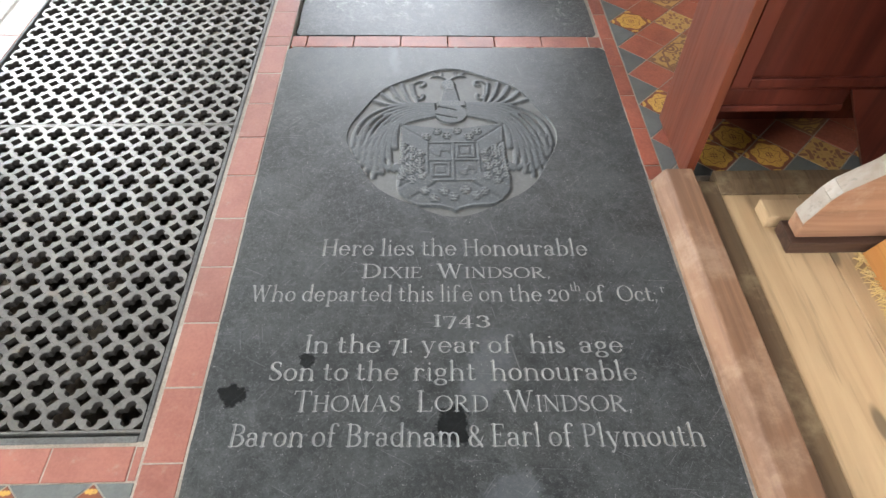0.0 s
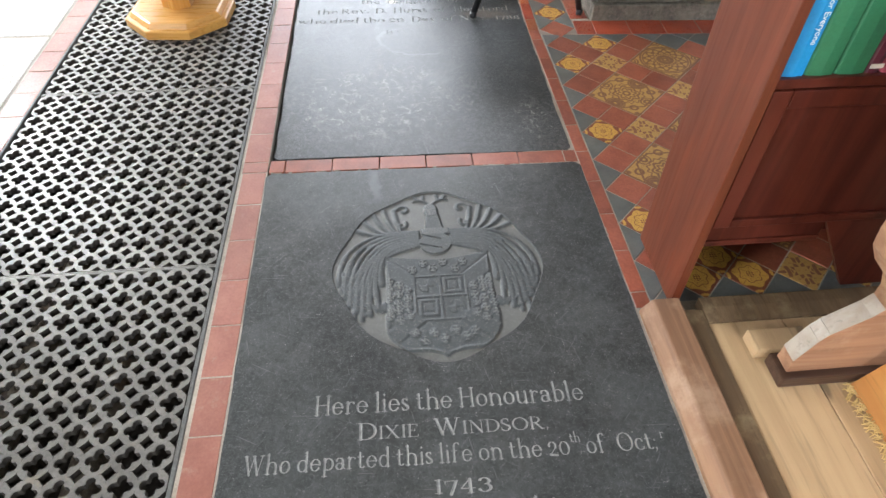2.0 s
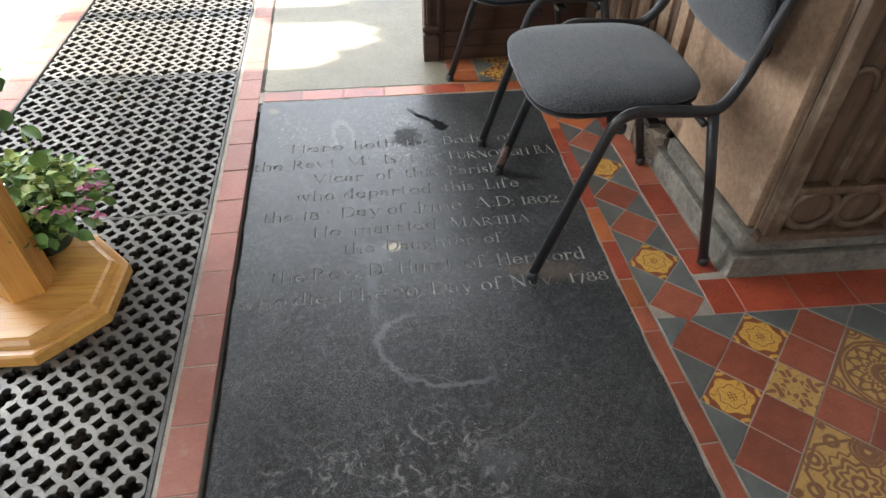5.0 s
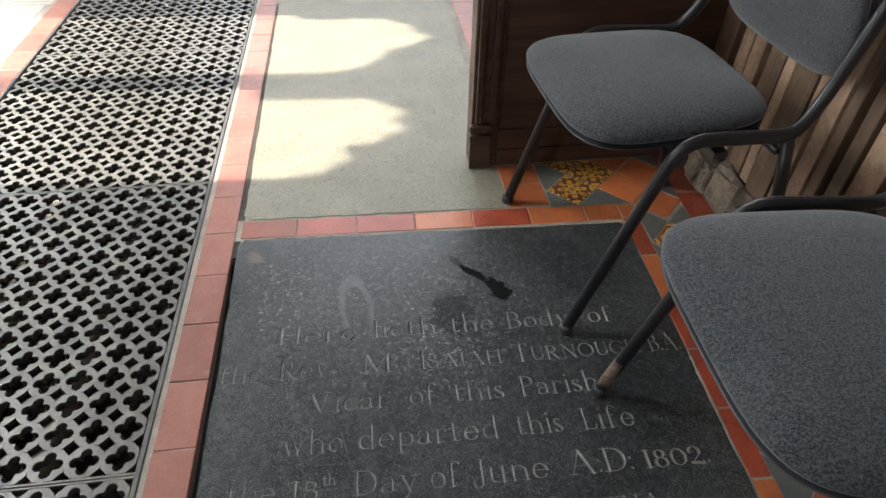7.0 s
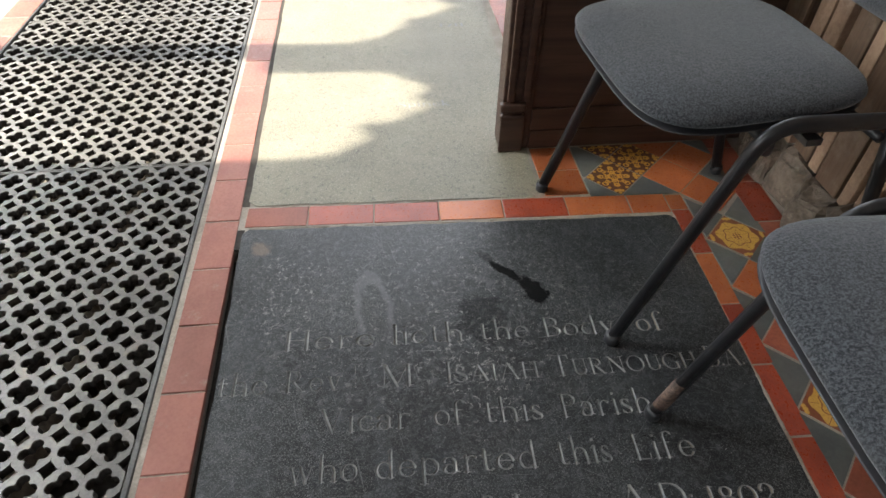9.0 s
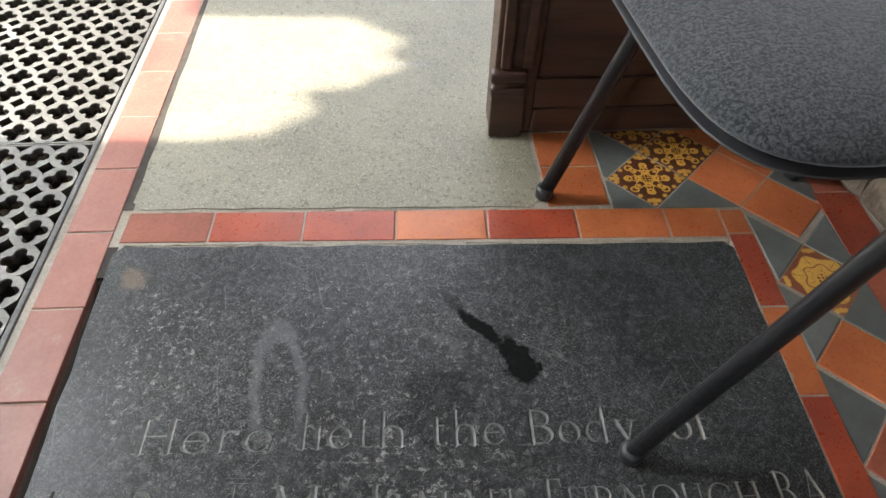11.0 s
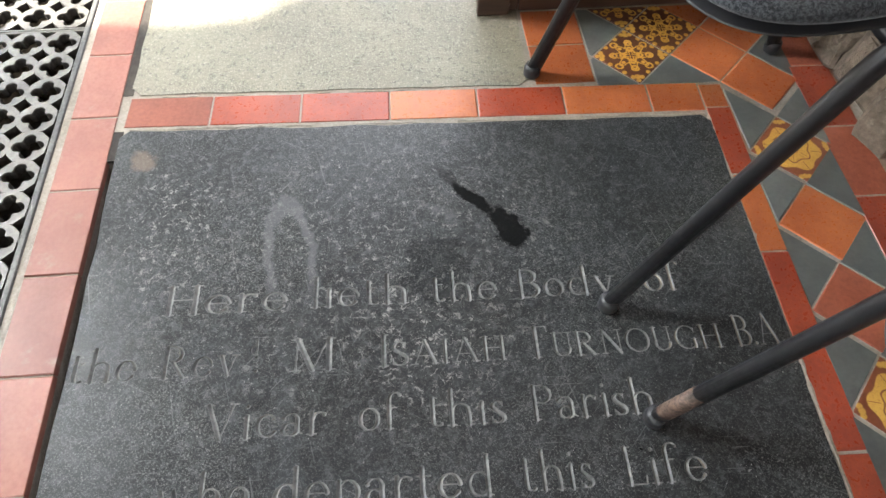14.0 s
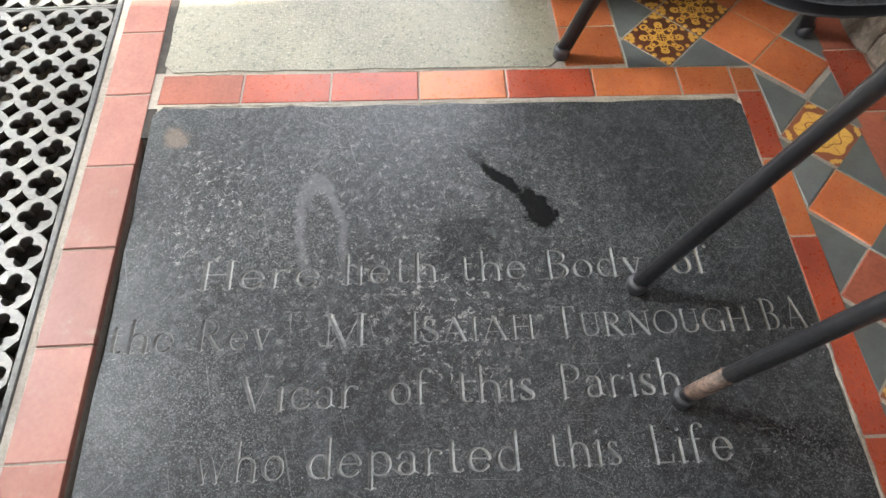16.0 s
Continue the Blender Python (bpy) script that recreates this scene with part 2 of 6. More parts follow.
def encaustic(name, kind, clay=(0.23, 0.065, 0.03), buff=(0.62, 0.36, 0.075)):
    """A two-colour inlaid tile. The figure is drawn from the tile's own coordinates."""
    n = Nodes(name)
    u, v, _ = n.xyz("UV")
    x = n.math("MULTIPLY_ADD", u, 2.0, -1.0)
    y = n.math("MULTIPLY_ADD", v, 2.0, -1.0)
    wob = n.math("MULTIPLY_ADD", n.noise(9, n.coords(kind="UV"), 3), 0.08, -0.04)
    r = n.math("ADD", n.math("SQRT", n.math("ADD", n.math("MULTIPLY", x, x), n.math("MULTIPLY", y, y))), wob)
    th = n.math("ARCTAN2", y, x)
    ax, ay = n.math("ABSOLUTE", x), n.math("ABSOLUTE", y)
    edge = n.math("MAXIMUM", ax, ay)

    def petals(k, r0, amp, w, phase=0.0):
        c = n.math("COSINE", n.math("MULTIPLY_ADD", th, float(k), phase))
        d = n.math("SUBTRACT", r, n.math("MULTIPLY_ADD", c, amp, r0))
        return n.ramp(n.math("ABSOLUTE", d), w, w + 0.04, 1, 0)

    def ring(r0, w):
        return n.ramp(n.math("ABSOLUTE", n.math("SUBTRACT", r, r0)), w, w + 0.035, 1, 0)

    def disc(px, py, rad):
        dx, dy = n.math("SUBTRACT", ax, px), n.math("SUBTRACT", ay, py)
        return n.ramp(n.math("SQRT", n.math("ADD", n.math("MULTIPLY", dx, dx), n.math("MULTIPLY", dy, dy))), rad, rad + 0.05, 1, 0)

    def ring_at(px, py, r0, w):
        dx, dy = n.math("SUBTRACT", ax, px), n.math("SUBTRACT", ay, py)
        q = n.math("ADD", n.math("SQRT", n.math("ADD", n.math("MULTIPLY", dx, dx), n.math("MULTIPLY", dy, dy))), wob)
        return n.ramp(n.math("ABSOLUTE", n.math("SUBTRACT", q, r0)), w, w + 0.03, 1, 0)

    def union(*a):
        out = a[0]
        for b in a[1:]:
            out = n.math("MAXIMUM", out, b)
        return out

    def cut(a, b):
        return n.math("MULTIPLY", a, n.math("SUBTRACT", 1.0, b))

    def spokes(k, r0, r1, w, phase=0.0):
        c = n.math("ABSOLUTE", n.math("SINE", n.math("MULTIPLY_ADD", th, k / 2, phase)))
        arm = n.ramp(n.math("MULTIPLY", c, r), w, w + 0.05, 1, 0)
        return n.math("MULTIPLY", arm, n.math("MULTIPLY", n.ramp(r, r0, r0 + 0.03), n.ramp(r, r1, r1 + 0.03, 1, 0)))

    if kind == "rosette":
        body = n.ramp(n.math("SUBTRACT", r, n.math("MULTIPLY", n.math("COSINE", n.math("MULTIPLY", th, 6.0)), 0.07)), 0.84, 0.88, 1, 0)
        f = cut(body, union(petals(6, 0.54, -0.06, 0.004), spokes(6, 0.56, 0.9, 0.004), spokes(6, 0.3, 0.5, 0.0, 1.57), spokes(22, 0.24, 0.33, 0.01)))
        f = union(cut(f, n.math("MULTIPLY", n.ramp(r, 0.2, 0.23, 1, 0), n.ramp(n.math("MULTIPLY", n.math("SINE", n.math("MULTIPLY", x, 34.0)), n.math("SINE", n.math("MULTIPLY", y, 34.0))), -0.1, 0.1))), disc(0.8, 0.8, 0.07), disc(0.9, 0.72, 0.06), disc(0.72, 0.9, 0.06))
    elif kind == "lace":
        w1 = n.math("SINE", n.math("ADD", n.math("MULTIPLY", x, 8.0), n.math("MULTIPLY", n.math("SINE", n.math("MULTIPLY", y, 7.0)), 1.7)))
        w2 = n.math("SINE", n.math("ADD", n.math("MULTIPLY", y, 8.0), n.math("MULTIPLY", n.math("SINE", n.math("MULTIPLY", x, 7.0)), 1.7)))
        f = n.ramp(n.math("MULTIPLY", w1, w2), -0.12, -0.02, 0, 1)
        f = union(f, petals(4, 0.62, 0.2, 0.05), disc(0.0, 0.0, 0.1))
    elif kind == "fleur":
        f = union(petals(8, 0.54, 0.15, 0.03), petals(4, 0.3, -0.1, 0.025), ring_at(0.46, 0.46, 0.12, 0.02), ring_at(0.0, 0.76, 0.12, 0.02), ring_at(0.76, 0.0, 0.12, 0.02))
        f = union(f, petals(4, 0.14, 0.1, 0.03, 3.14), disc(0.0, 0.5, 0.05), disc(0.5, 0.0, 0.05))
        f = union(f, disc(0.76, 0.76, 0.09), disc(0.88, 0.66, 0.07), disc(0.66, 0.88, 0.07), disc(0.88, 0.88, 0.06), disc(0.9, 0.3, 0.06), disc(0.3, 0.9, 0.06), disc(0.22, 0.14, 0.05), disc(0.14, 0.22, 0.05))
        f = n.math("MULTIPLY", f, n.ramp(edge, 0.95, 0.98, 1, 0))
    elif kind == "wheel":
        f = union(n.ramp(r, 0.93, 0.95, 1, 0), n.ramp(edge, 0.9, 0.92, 1, 0))
        f = cut(f, union(ring(0.93, 0.018), ring(0.84, 0.012), petals(12, 0.68, 0.1, 0.034), petals(12, 0.55, -0.08, 0.028), petals(24, 0.4, 0.03, 0.016), ring(0.24, 0.06), ring(0.1, 0.02), petals(4, 0.1, 0.03, 0.02), ring_at(0.88, 0.88, 0.1, 0.02), ring_at(0.88, 0.88, 0.2, 0.012)))
    else:
        f = n.ramp(edge, 0.93, 0.95, 1, 0)
        oc = n.math("MAXIMUM", edge, n.math("MULTIPLY", n.math("ADD", ax, ay), 0.72))
        f = cut(f, union(n.ramp(n.math("ABSOLUTE", n.math("SUBTRACT", oc, 0.86)), 0.02, 0.045, 1, 0), ring_at(0.8, 0.0, 0.13, 0.05), ring_at(0.8, 0.0, 0.24, 0.03), ring_at(0.8, 0.0, 0.32, 0.01), ring_at(0.0, 0.8, 0.1, 0.025), ring_at(0.0, 0.8, 0.22, 0.012), ring_at(0.62, 0.62, 0.12, 0.025), petals(8, 0.42, 0.05, 0.022), petals(8, 0.28, 0.05, 0.024), petals(16, 0.58, 0.04, 0.008), ring(0.12, 0.02), disc(0.86, 0.86, 0.06)))
    worn = n.ramp(n.noise(5, n.coords(kind="UV"), 6, 0.7), 0.55, 0.75, 1.0, 0.55)
    f = n.math("MULTIPLY", f, n.math("MULTIPLY", worn, n.ramp(n.noise(26, n.coords(kind="UV"), 5, 0.75), 0.5, 0.7, 1.0, 0.45)))
    g = n.noise(14, n.coords(kind="UV"), 5, 0.7)
    b2 = n.mix(g, buff, tuple(k * 0.72 for k in buff))
    col = n.mix(f, n.mix(g, clay, tuple(k * 0.5 for k in clay)), b2)
    n.bump(n.math("ADD", g, f), 0.1, 0.0006)
    return n.done(col, n.ramp(g, 0.3, 0.7, 0.3, 0.5), 0, 0.5)


SLATE_1 = slate("black_slate_first", [
    (0.36, -0.16, 0.02, 0.1, 0.1, "pale", 0.55), (0.05, -1.40, 0.035, 0.03, 0, "dark", 0.9), (0.52, -1.475, 0.04, 0.05, 0, "dark", 0.9),
    (0.6, -1.34, 0.05, 0.12, -0.4, "pale", 0.35), (0.63, -1.62, 0.07, 0.05, 0, "pale", 0.4), (0.2, -1.32, 0.02, 0.02, 0, "dark", 0.8),
    (0.15, -0.2, 0.12, 0.2, 0, "pale", 0.14)], flecks=0.18, mottle=0.22, dark=(0.017, 0.0195, 0.02), pale=(0.042, 0.0455, 0.0455))
SLATE_2 = slate("black_slate_second", [
    (0.5, 1.86, 0.62, 0.36, 0, "pitted", 0.5), (0.54, 1.72, 0.13, 0.2, 0.3, "pitted", 0.8), (0.12, 1.95, 0.1, 0.16, 0.1, "pitted", 0.8),
    (0.605, 2.02, 0.012, 0.03, 0.6, "dark", 0.45), (0.645, 1.965, 0.015, 0.06, 0.75, "dark", 0.97), (0.7, 1.9, 0.028, 0.045, 0.3, "dark", 0.97), (0.57, 1.83, 0.06, 0.08, 0, "dark", 0.5),
    (0.33, 1.865, 0.036, 0.115, 0.12, "ring", 0.4), (0.34, 1.5, 0.02, 0.32, 0.06, "pale", 0.12), (0.40, 1.2, 0.07, 0.06, 0, "pale", 0.4), (0.462, 1.222, 0.03, 0.026, 0, "cream", 0.9), (0.39, 1.05, 0.02, 0.16, 0, "pale", 0.3),
    (0.06, 2.095, 0.028, 0.028, 0, "rust", 0.5), (0.9, 1.99, 0.09, 0.13, 0.2, "ring", 0.07), (0.56, 0.82, 0.17, 0.12, -0.3, "line", 0.35), (0.66, 0.6, 0.1, 0.05, 0.4, "line", 0.25), (0.9, 1.06, 0.14, 0.05, -0.1, "rust", 0.25),
    (0.4, 0.36, 0.44, 0.32, 0.2, "vein", 0.6), (0.98, 0.18, 0.08, 0.15, 0, "vein", 0.8), (0.63, 0.48, 0.06, 0.05, 0, "pale", 0.25), (0.06, 1.2, 0.1, 0.9, 0, "pale", 0.12)],
    flecks=0.6, mottle=0.42, dark=(0.0062, 0.0071, 0.0081), pale=(0.0192, 0.0217, 0.0243))
CUT = surface("cut_slate", (0.3, 0.3, 0.288), (0.15, 0.153, 0.152), (0.6, 0.8), 1.5, 8, 0.3)
CUT_2 = surface("cut_slate_unfilled", (0.24, 0.24, 0.232), (0.085, 0.088, 0.087), (0.5, 0.7), 1.5, 8, 0.3)


def carved():
    """Dark worn high places, with pale dust and lime in the cuts."""
    n = Nodes("worn_carved_slate")
    v = n.coords(shuffle=False)
    a, b = n.noise(30, v, 6, 0.7), n.noise(180, v, 4, 0.7)
    _, _, z = n.xyz()
    low = n.ramp(n.math("ADD", z, n.math("MULTIPLY", a, 0.002)), -0.0052, -0.0026, 1, 0)
    col = n.mix(low, n.mix(a, (0.026, 0.031, 0.033), (0.066, 0.072, 0.074)), n.mix(a, (0.065, 0.067, 0.064), (0.145, 0.145, 0.137)))
    col = n.mix(n.math("MULTIPLY", n.ramp(z, -0.0006, 0.0002), n.ramp(b, 0.35, 0.6)), col, (0.125, 0.13, 0.128))
    col = n.mix(n.ramp(n.noise(120, v, 6, 0.8), 0.54, 0.62, 0, 0.5), col, (0.14, 0.142, 0.138))
    n.bump(n.math("ADD", a, b), 0.4, 0.0012)
    return n.done(col, 0.5)


CREST = carved()
RED = surface("red_clay_tile", (0.3, 0.085, 0.048), (0.19, 0.052, 0.03), (0.3, 0.48), 12, 140, 0.15, 0.0006, vary=0.45)
PINK = surface("worn_pink_clay_tile", (0.3, 0.118, 0.086), (0.225, 0.08, 0.058), (0.34, 0.52), 10, 140, 0.15, 0.0006, vary=0.28, dirt=(0.3, 0.2, 0.165))
ORANGE = surface("orange_clay_tile", (0.42, 0.13, 0.045), (0.29, 0.076, 0.028), (0.25, 0.42), 9, 140, 0.15, 0.0006, vary=0.5)
CRIMSON = surface("dark_red_clay_tile", (0.34, 0.065, 0.03), (0.2, 0.035, 0.02), (0.25, 0.42), 9, 140, 0.15, 0.0006, vary=0.4)
BLACK = surface("black_clay_tile", (0.075, 0.082, 0.08), (0.12, 0.128, 0.122), (0.4, 0.55), 12, 140, 0.15, 0.0006, vary=0.3)
ROSETTE, LACE, FLEUR = encaustic("rosette_tile", "rosette"), encaustic("lace_tile", "lace", clay=(0.25, 0.1, 0.05), buff=(0.47, 0.29, 0.09)), encaustic("fleur_tile", "fleur", clay=(0.12, 0.035, 0.02), buff=(0.66, 0.36, 0.06))
WHEEL, OCTAGON = encaustic("wheel_tile", "wheel", clay=(0.22, 0.1, 0.05), buff=(0.47, 0.285, 0.09)), encaustic("octagon_tile", "octagon", clay=(0.22, 0.1, 0.05), buff=(0.47, 0.285, 0.09))
MORTAR = surface("lime_mortar", (0.37, 0.33, 0.28), (0.2, 0.175, 0.145), (0.8, 0.95), 8, 200, 0.5, 0.002)
SANDSTONE = surface("grey_sandstone_slab", (0.235, 0.218, 0.163), (0.165, 0.152, 0.113), (0.4, 0.62), 6, 230, 0.7, 0.0025, speck=((0.36, 0.34, 0.27), (0.1, 0.092, 0.07)))
FLAG = surface("pale_flagstone", (0.42, 0.41, 0.37), (0.3, 0.29, 0.26), (0.5, 0.7), 4, 120, 0.35, 0.0015, dirt=(0.5, 0.49, 0.45), speck=((0.5, 0.48, 0.43), (0.22, 0.2, 0.17)))
IRON = surface("grey_cast_iron", (0.175, 0.166, 0.153), (0.1, 0.095, 0.088), (0.34, 0.52), 9, 150, 0.25, 0.0008, metal=0.3, dirt=(0.2, 0.17, 0.13))
# Cast iron with the shade inside the grating's holes painted in as dark colour.
IRON_SHADE = surface("shade_dark_rough_iron", (0.05, 0.042, 0.035), (0.025, 0.021, 0.018), (0.8, 0.95), 20, 150, 0.4, 0.001)
IRON_EDGE = surface("dark_cast_iron", (0.12, 0.12, 0.115), (0.07, 0.068, 0.065), (0.5, 0.7), 9, 150, 0.25, 0.0008, metal=0.3)
# Near-black brown for the duct's bottom and sides and for the dirt joints.
PIT = surface("near_black_brown", (0.05, 0.042, 0.033), (0.025, 0.02, 0.017), (0.9, 1), 6, 60, 0.5, 0.004)
PIPE = surface("heating_pipe", (0.3, 0.26, 0.2), (0.12, 0.09, 0.07), (0.5, 0.7), 10, 100, 0.3, metal=0.2)
PLASTER = surface("limewashed_plaster", (0.62, 0.61, 0.59), (0.5, 0.49, 0.47), (0.8, 0.95), 2.5, 40, 0.3, 0.004)
DAMP_PLASTER = surface("flaking_white_plaster", (0.7, 0.74, 0.78), (0.5, 0.53, 0.55), (0.8, 0.95), 5, 50, 0.5, 0.004, dirt=(0.3, 0.27, 0.23))
CEIL = surface("dark_roof_boarding", (0.2, 0.14, 0.09), (0.13, 0.09, 0.06), (0.85, 0.95), 2, 30, 0.2, 0.003)
BROWN_STONE = surface("brown_stained_stone", (0.34, 0.225, 0.145), (0.18, 0.11, 0.068), (0.6, 0.8), 4, 60, 0.5, 0.003, dirt=(0.42, 0.34, 0.26))
LEDGE = surface("dusty_brown_ledge", (0.2, 0.15, 0.1), (0.12, 0.085, 0.055), (0.7, 0.9), 6, 70, 0.5, 0.003, dirt=(0.27, 0.22, 0.16))
RUBBLE = surface("broken_brown_stone", (0.17, 0.13, 0.095), (0.06, 0.046, 0.034), (0.75, 0.95), 14, 70, 0.9, 0.008, dirt=(0.26, 0.22, 0.175))
PLINTH = surface("grey_worn_plinth_stone", (0.19, 0.17, 0.142), (0.07, 0.066, 0.056), (0.7, 0.9), 9, 60, 0.7, 0.005, dirt=(0.3, 0.275, 0.23))
OLD_OAK = wood("old_carved_oak", (0.125, 0.076, 0.045), (0.06, 0.036, 0.022), "z", (0.5, 0.7), 1.0, 0.3, wear=(0.22, 0.165, 0.115))
DARK_OAK = wood("dark_varnished_oak", (0.075, 0.038, 0.024), (0.035, 0.017, 0.011), "x", (0.35, 0.5), 1.0, 0.15)
PALE_OAK = wood("pale_polished_oak", (0.6, 0.31, 0.075), (0.48, 0.21, 0.045), "z", (0.25, 0.4), 0.9, 0.08)
PALE_OAK_FLAT = wood("pale_polished_oak_base", (0.62, 0.34, 0.09), (0.5, 0.24, 0.06), "x", (0.25, 0.4), 0.9, 0.08)
MAHOGANY = wood("red_mahogany_side", (0.165, 0.04, 0.016), (0.1, 0.022, 0.009), "z", (0.28, 0.42), 0.7, 0.05)
MAHOGANY_PANEL = wood("dark_mahogany_panel", (0.11, 0.024, 0.014), (0.05, 0.01, 0.006), "z", (0.3, 0.42), 0.35, 0.03, spec=0.25)
KERB_WOOD = wood("worn_brown_kerb_oak", (0.27, 0.145, 0.08), (0.16, 0.08, 0.043), "y", (0.45, 0.65), 0.7, 0.45, wear=(0.34, 0.22, 0.145))
DARK_BOARD = wood("dirty_brown_board", (0.16, 0.1, 0.05), (0.1, 0.062, 0.032), "y", (0.6, 0.8), 0.7, 0.4, wear=(0.28, 0.21, 0.12))
PINE = wood("scrubbed_pine_boards", (0.5, 0.35, 0.2), (0.36, 0.235, 0.125), "y", (0.5, 0.68), 0.55, 0.2, knots=True)
PEW_OAK = wood("worn_pew_oak", (0.37, 0.2, 0.115), (0.25, 0.125, 0.07), "x", (0.45, 0.6), 0.6, 0.25, wear=(0.42, 0.29, 0.2))
PEW_EDGE = wood("rubbed_grey_edge", (0.38, 0.33, 0.28), (0.3, 0.24, 0.19), "x", (0.4, 0.55), 0.6, 0.2)
HONEY = wood("honey_varnished_panel", (0.52, 0.25, 0.07), (0.4, 0.16, 0.04), "y", (0.3, 0.45), 0.6, 0.1)
BLACK_PAINT = surface("black_enamelled_steel", (0.016, 0.016, 0.017), (0.024, 0.024, 0.026), (0.28, 0.42), 8, 120, 0.08, 0.0004, dirt=(0.05, 0.045, 0.04))
PLASTIC = surface("black_plastic", (0.02, 0.02, 0.022), (0.028, 0.028, 0.03), (0.4, 0.5), 8, 120, 0.1)
CHIPPED = surface("bare_chipped_steel", (0.19, 0.12, 0.088), (0.03, 0.022, 0.019), (0.5, 0.7), 60, 200, 0.3, dirt=(0.022, 0.021, 0.021))


def cloth():
    n = Nodes("grey_woven_wool")
    v = n.coords()
    a, b, c = n.noise(300, v, 4, 0.8), n.noise(60, n.coords((1, 5, 1)), 4, 0.6), n.noise(4, v, 4, 0.6)
    col = n.mix(n.ramp(a, 0.42, 0.6), (0.012, 0.015, 0.017), (0.074, 0.078, 0.086))
    col = n.mix(n.ramp(b, 0.4, 0.7, 0, 0.4), col, (0.058, 0.063, 0.071))
    col = n.mix(n.ramp(c, 0.5, 0.75, 0, 0.25), col, (0.1, 0.1, 0.103))
    n.bump(n.math("ADD", a, b), 0.5, 0.0012)
    n.put(n.b.inputs["Sheen Weight"], 0.22)
    return n.done(col, 0.95, 0, 0.2)


CLOTH = cloth()
LEAF = surface("green_leaf", (0.07, 0.16, 0.035), (0.15, 0.27, 0.06), (0.4, 0.6), 12, 60, 0.1, vary=0.6)
LEAF_PALE = surface("yellow_green_leaf", (0.42, 0.5, 0.14), (0.26, 0.38, 0.08), (0.4, 0.6), 12, 60, 0.1, vary=0.6)
PETAL = surface("pink_petal", (0.5, 0.1, 0.22), (0.6, 0.25, 0.36), (0.5, 0.7), 12, 60, 0.1, vary=0.5)
POT = surface("dark_green_plastic_pot", (0.015, 0.035, 0.025), (0.02, 0.045, 0.03), (0.35, 0.5), 8, 80, 0.1)
SOIL = surface("potting_soil", (0.03, 0.02, 0.014), (0.015, 0.01, 0.008), (0.9, 1), 30, 120, 0.6, 0.004)
STEEL = surface("brushed_steel", (0.5, 0.5, 0.5), (0.4, 0.4, 0.4), (0.25, 0.4), 10, 120, 0.1, metal=1.0)
PAPER = surface("page_edges", (0.75, 0.7, 0.6), (0.62, 0.57, 0.47), (0.8, 0.9), 4, 300, 0.4, stretch=(6, 1, 1))
GLASS = Nodes("leaded_glass")
GLASS.put(GLASS.b.inputs["Transmission Weight"], 1.0)
GLASS = GLASS.done((0.95, 0.97, 0.97), 0.05)


def book_cloth(name, c):
    return surface(name, c, tuple(k * 0.8 for k in c), (0.4, 0.55), 6, 150, 0.15)

# ---- building helpers ----


def mesh_from(name, bm, material, smooth=False):
    me = bpy.data.meshes.new(name)
    bmesh.ops.recalc_face_normals(bm, faces=bm.faces)
    bm.to_mesh(me)
    bm.free()
    me.materials.append(material)
    if smooth:
        me.polygons.foreach_set("use_smooth", [True] * len(me.polygons))
    return me


def part(name, bm, material, parent=None, label="", smooth=False):
    """One mesh object; under a thing or a part where parent is given."""
    ob = new(name, bm if isinstance(bm, bpy.types.Mesh) else mesh_from(name, bm, material, smooth))
    if parent is not None:
        ob.parent = parent
    return tagged(ob, label)


def thing(name, at, label, category, group="", kind="", rz=0):
    ob = new(name)
    ob.matrix_basis = pose(*at, 0, 0, rz)
    return tagged(ob, label, category, group, kind)


def add_box(bm, lo, hi, bevel=0.0, segments=2):
    r = bmesh.ops.create_cube(bm, size=1)
    mid, size = [(a + b) / 2 for a, b in zip(lo, hi)], [b - a for a, b in zip(lo, hi)]
    for v in r["verts"]:
        v.co = Vector([m + s * c for m, s, c in zip(mid, size, v.co)])
    if bevel:
        es = list({e for v in r["verts"] for e in v.link_edges})
        bmesh.ops.bevel(bm, geom=es, offset=bevel, segments=segments, profile=0.6, affect="EDGES")
    return bm


def box(lo, hi, bevel=0.0, segments=2):
    return add_box(bmesh.new(), lo, hi, bevel, segments)


def add_prism(bm, pts, lo, hi, axis="z", bevel=0.0):
    """A polygon pushed along an axis. pts: pairs in the other two axes (in order x, y, z)."""
    def at(p, h):
        return {"z": (p[0], p[1], h), "y": (p[0], h, p[1]), "x": (h, p[0], p[1])}[axis]
    a = [bm.verts.new(at(p, lo)) for p in pts]
    b = [bm.verts.new(at(p, hi)) for p in pts]
    fs = [bm.faces.new(a), bm.faces.new(b)]
    for i in range(len(pts)):
        j = (i + 1) % len(pts)
        fs.append(bm.faces.new((a[i], a[j], b[j], b[i])))
    bmesh.ops.recalc_face_normals(bm, faces=fs)
    if bevel:
        bmesh.ops.bevel(bm, geom=list({e for f in fs for e in f.edges}), offset=bevel, segments=2, profile=0.6, affect="EDGES")
    return bm


def prism(pts, lo, hi, axis="z", bevel=0.0):
    return add_prism(bmesh.new(), pts, lo, hi, axis, bevel)


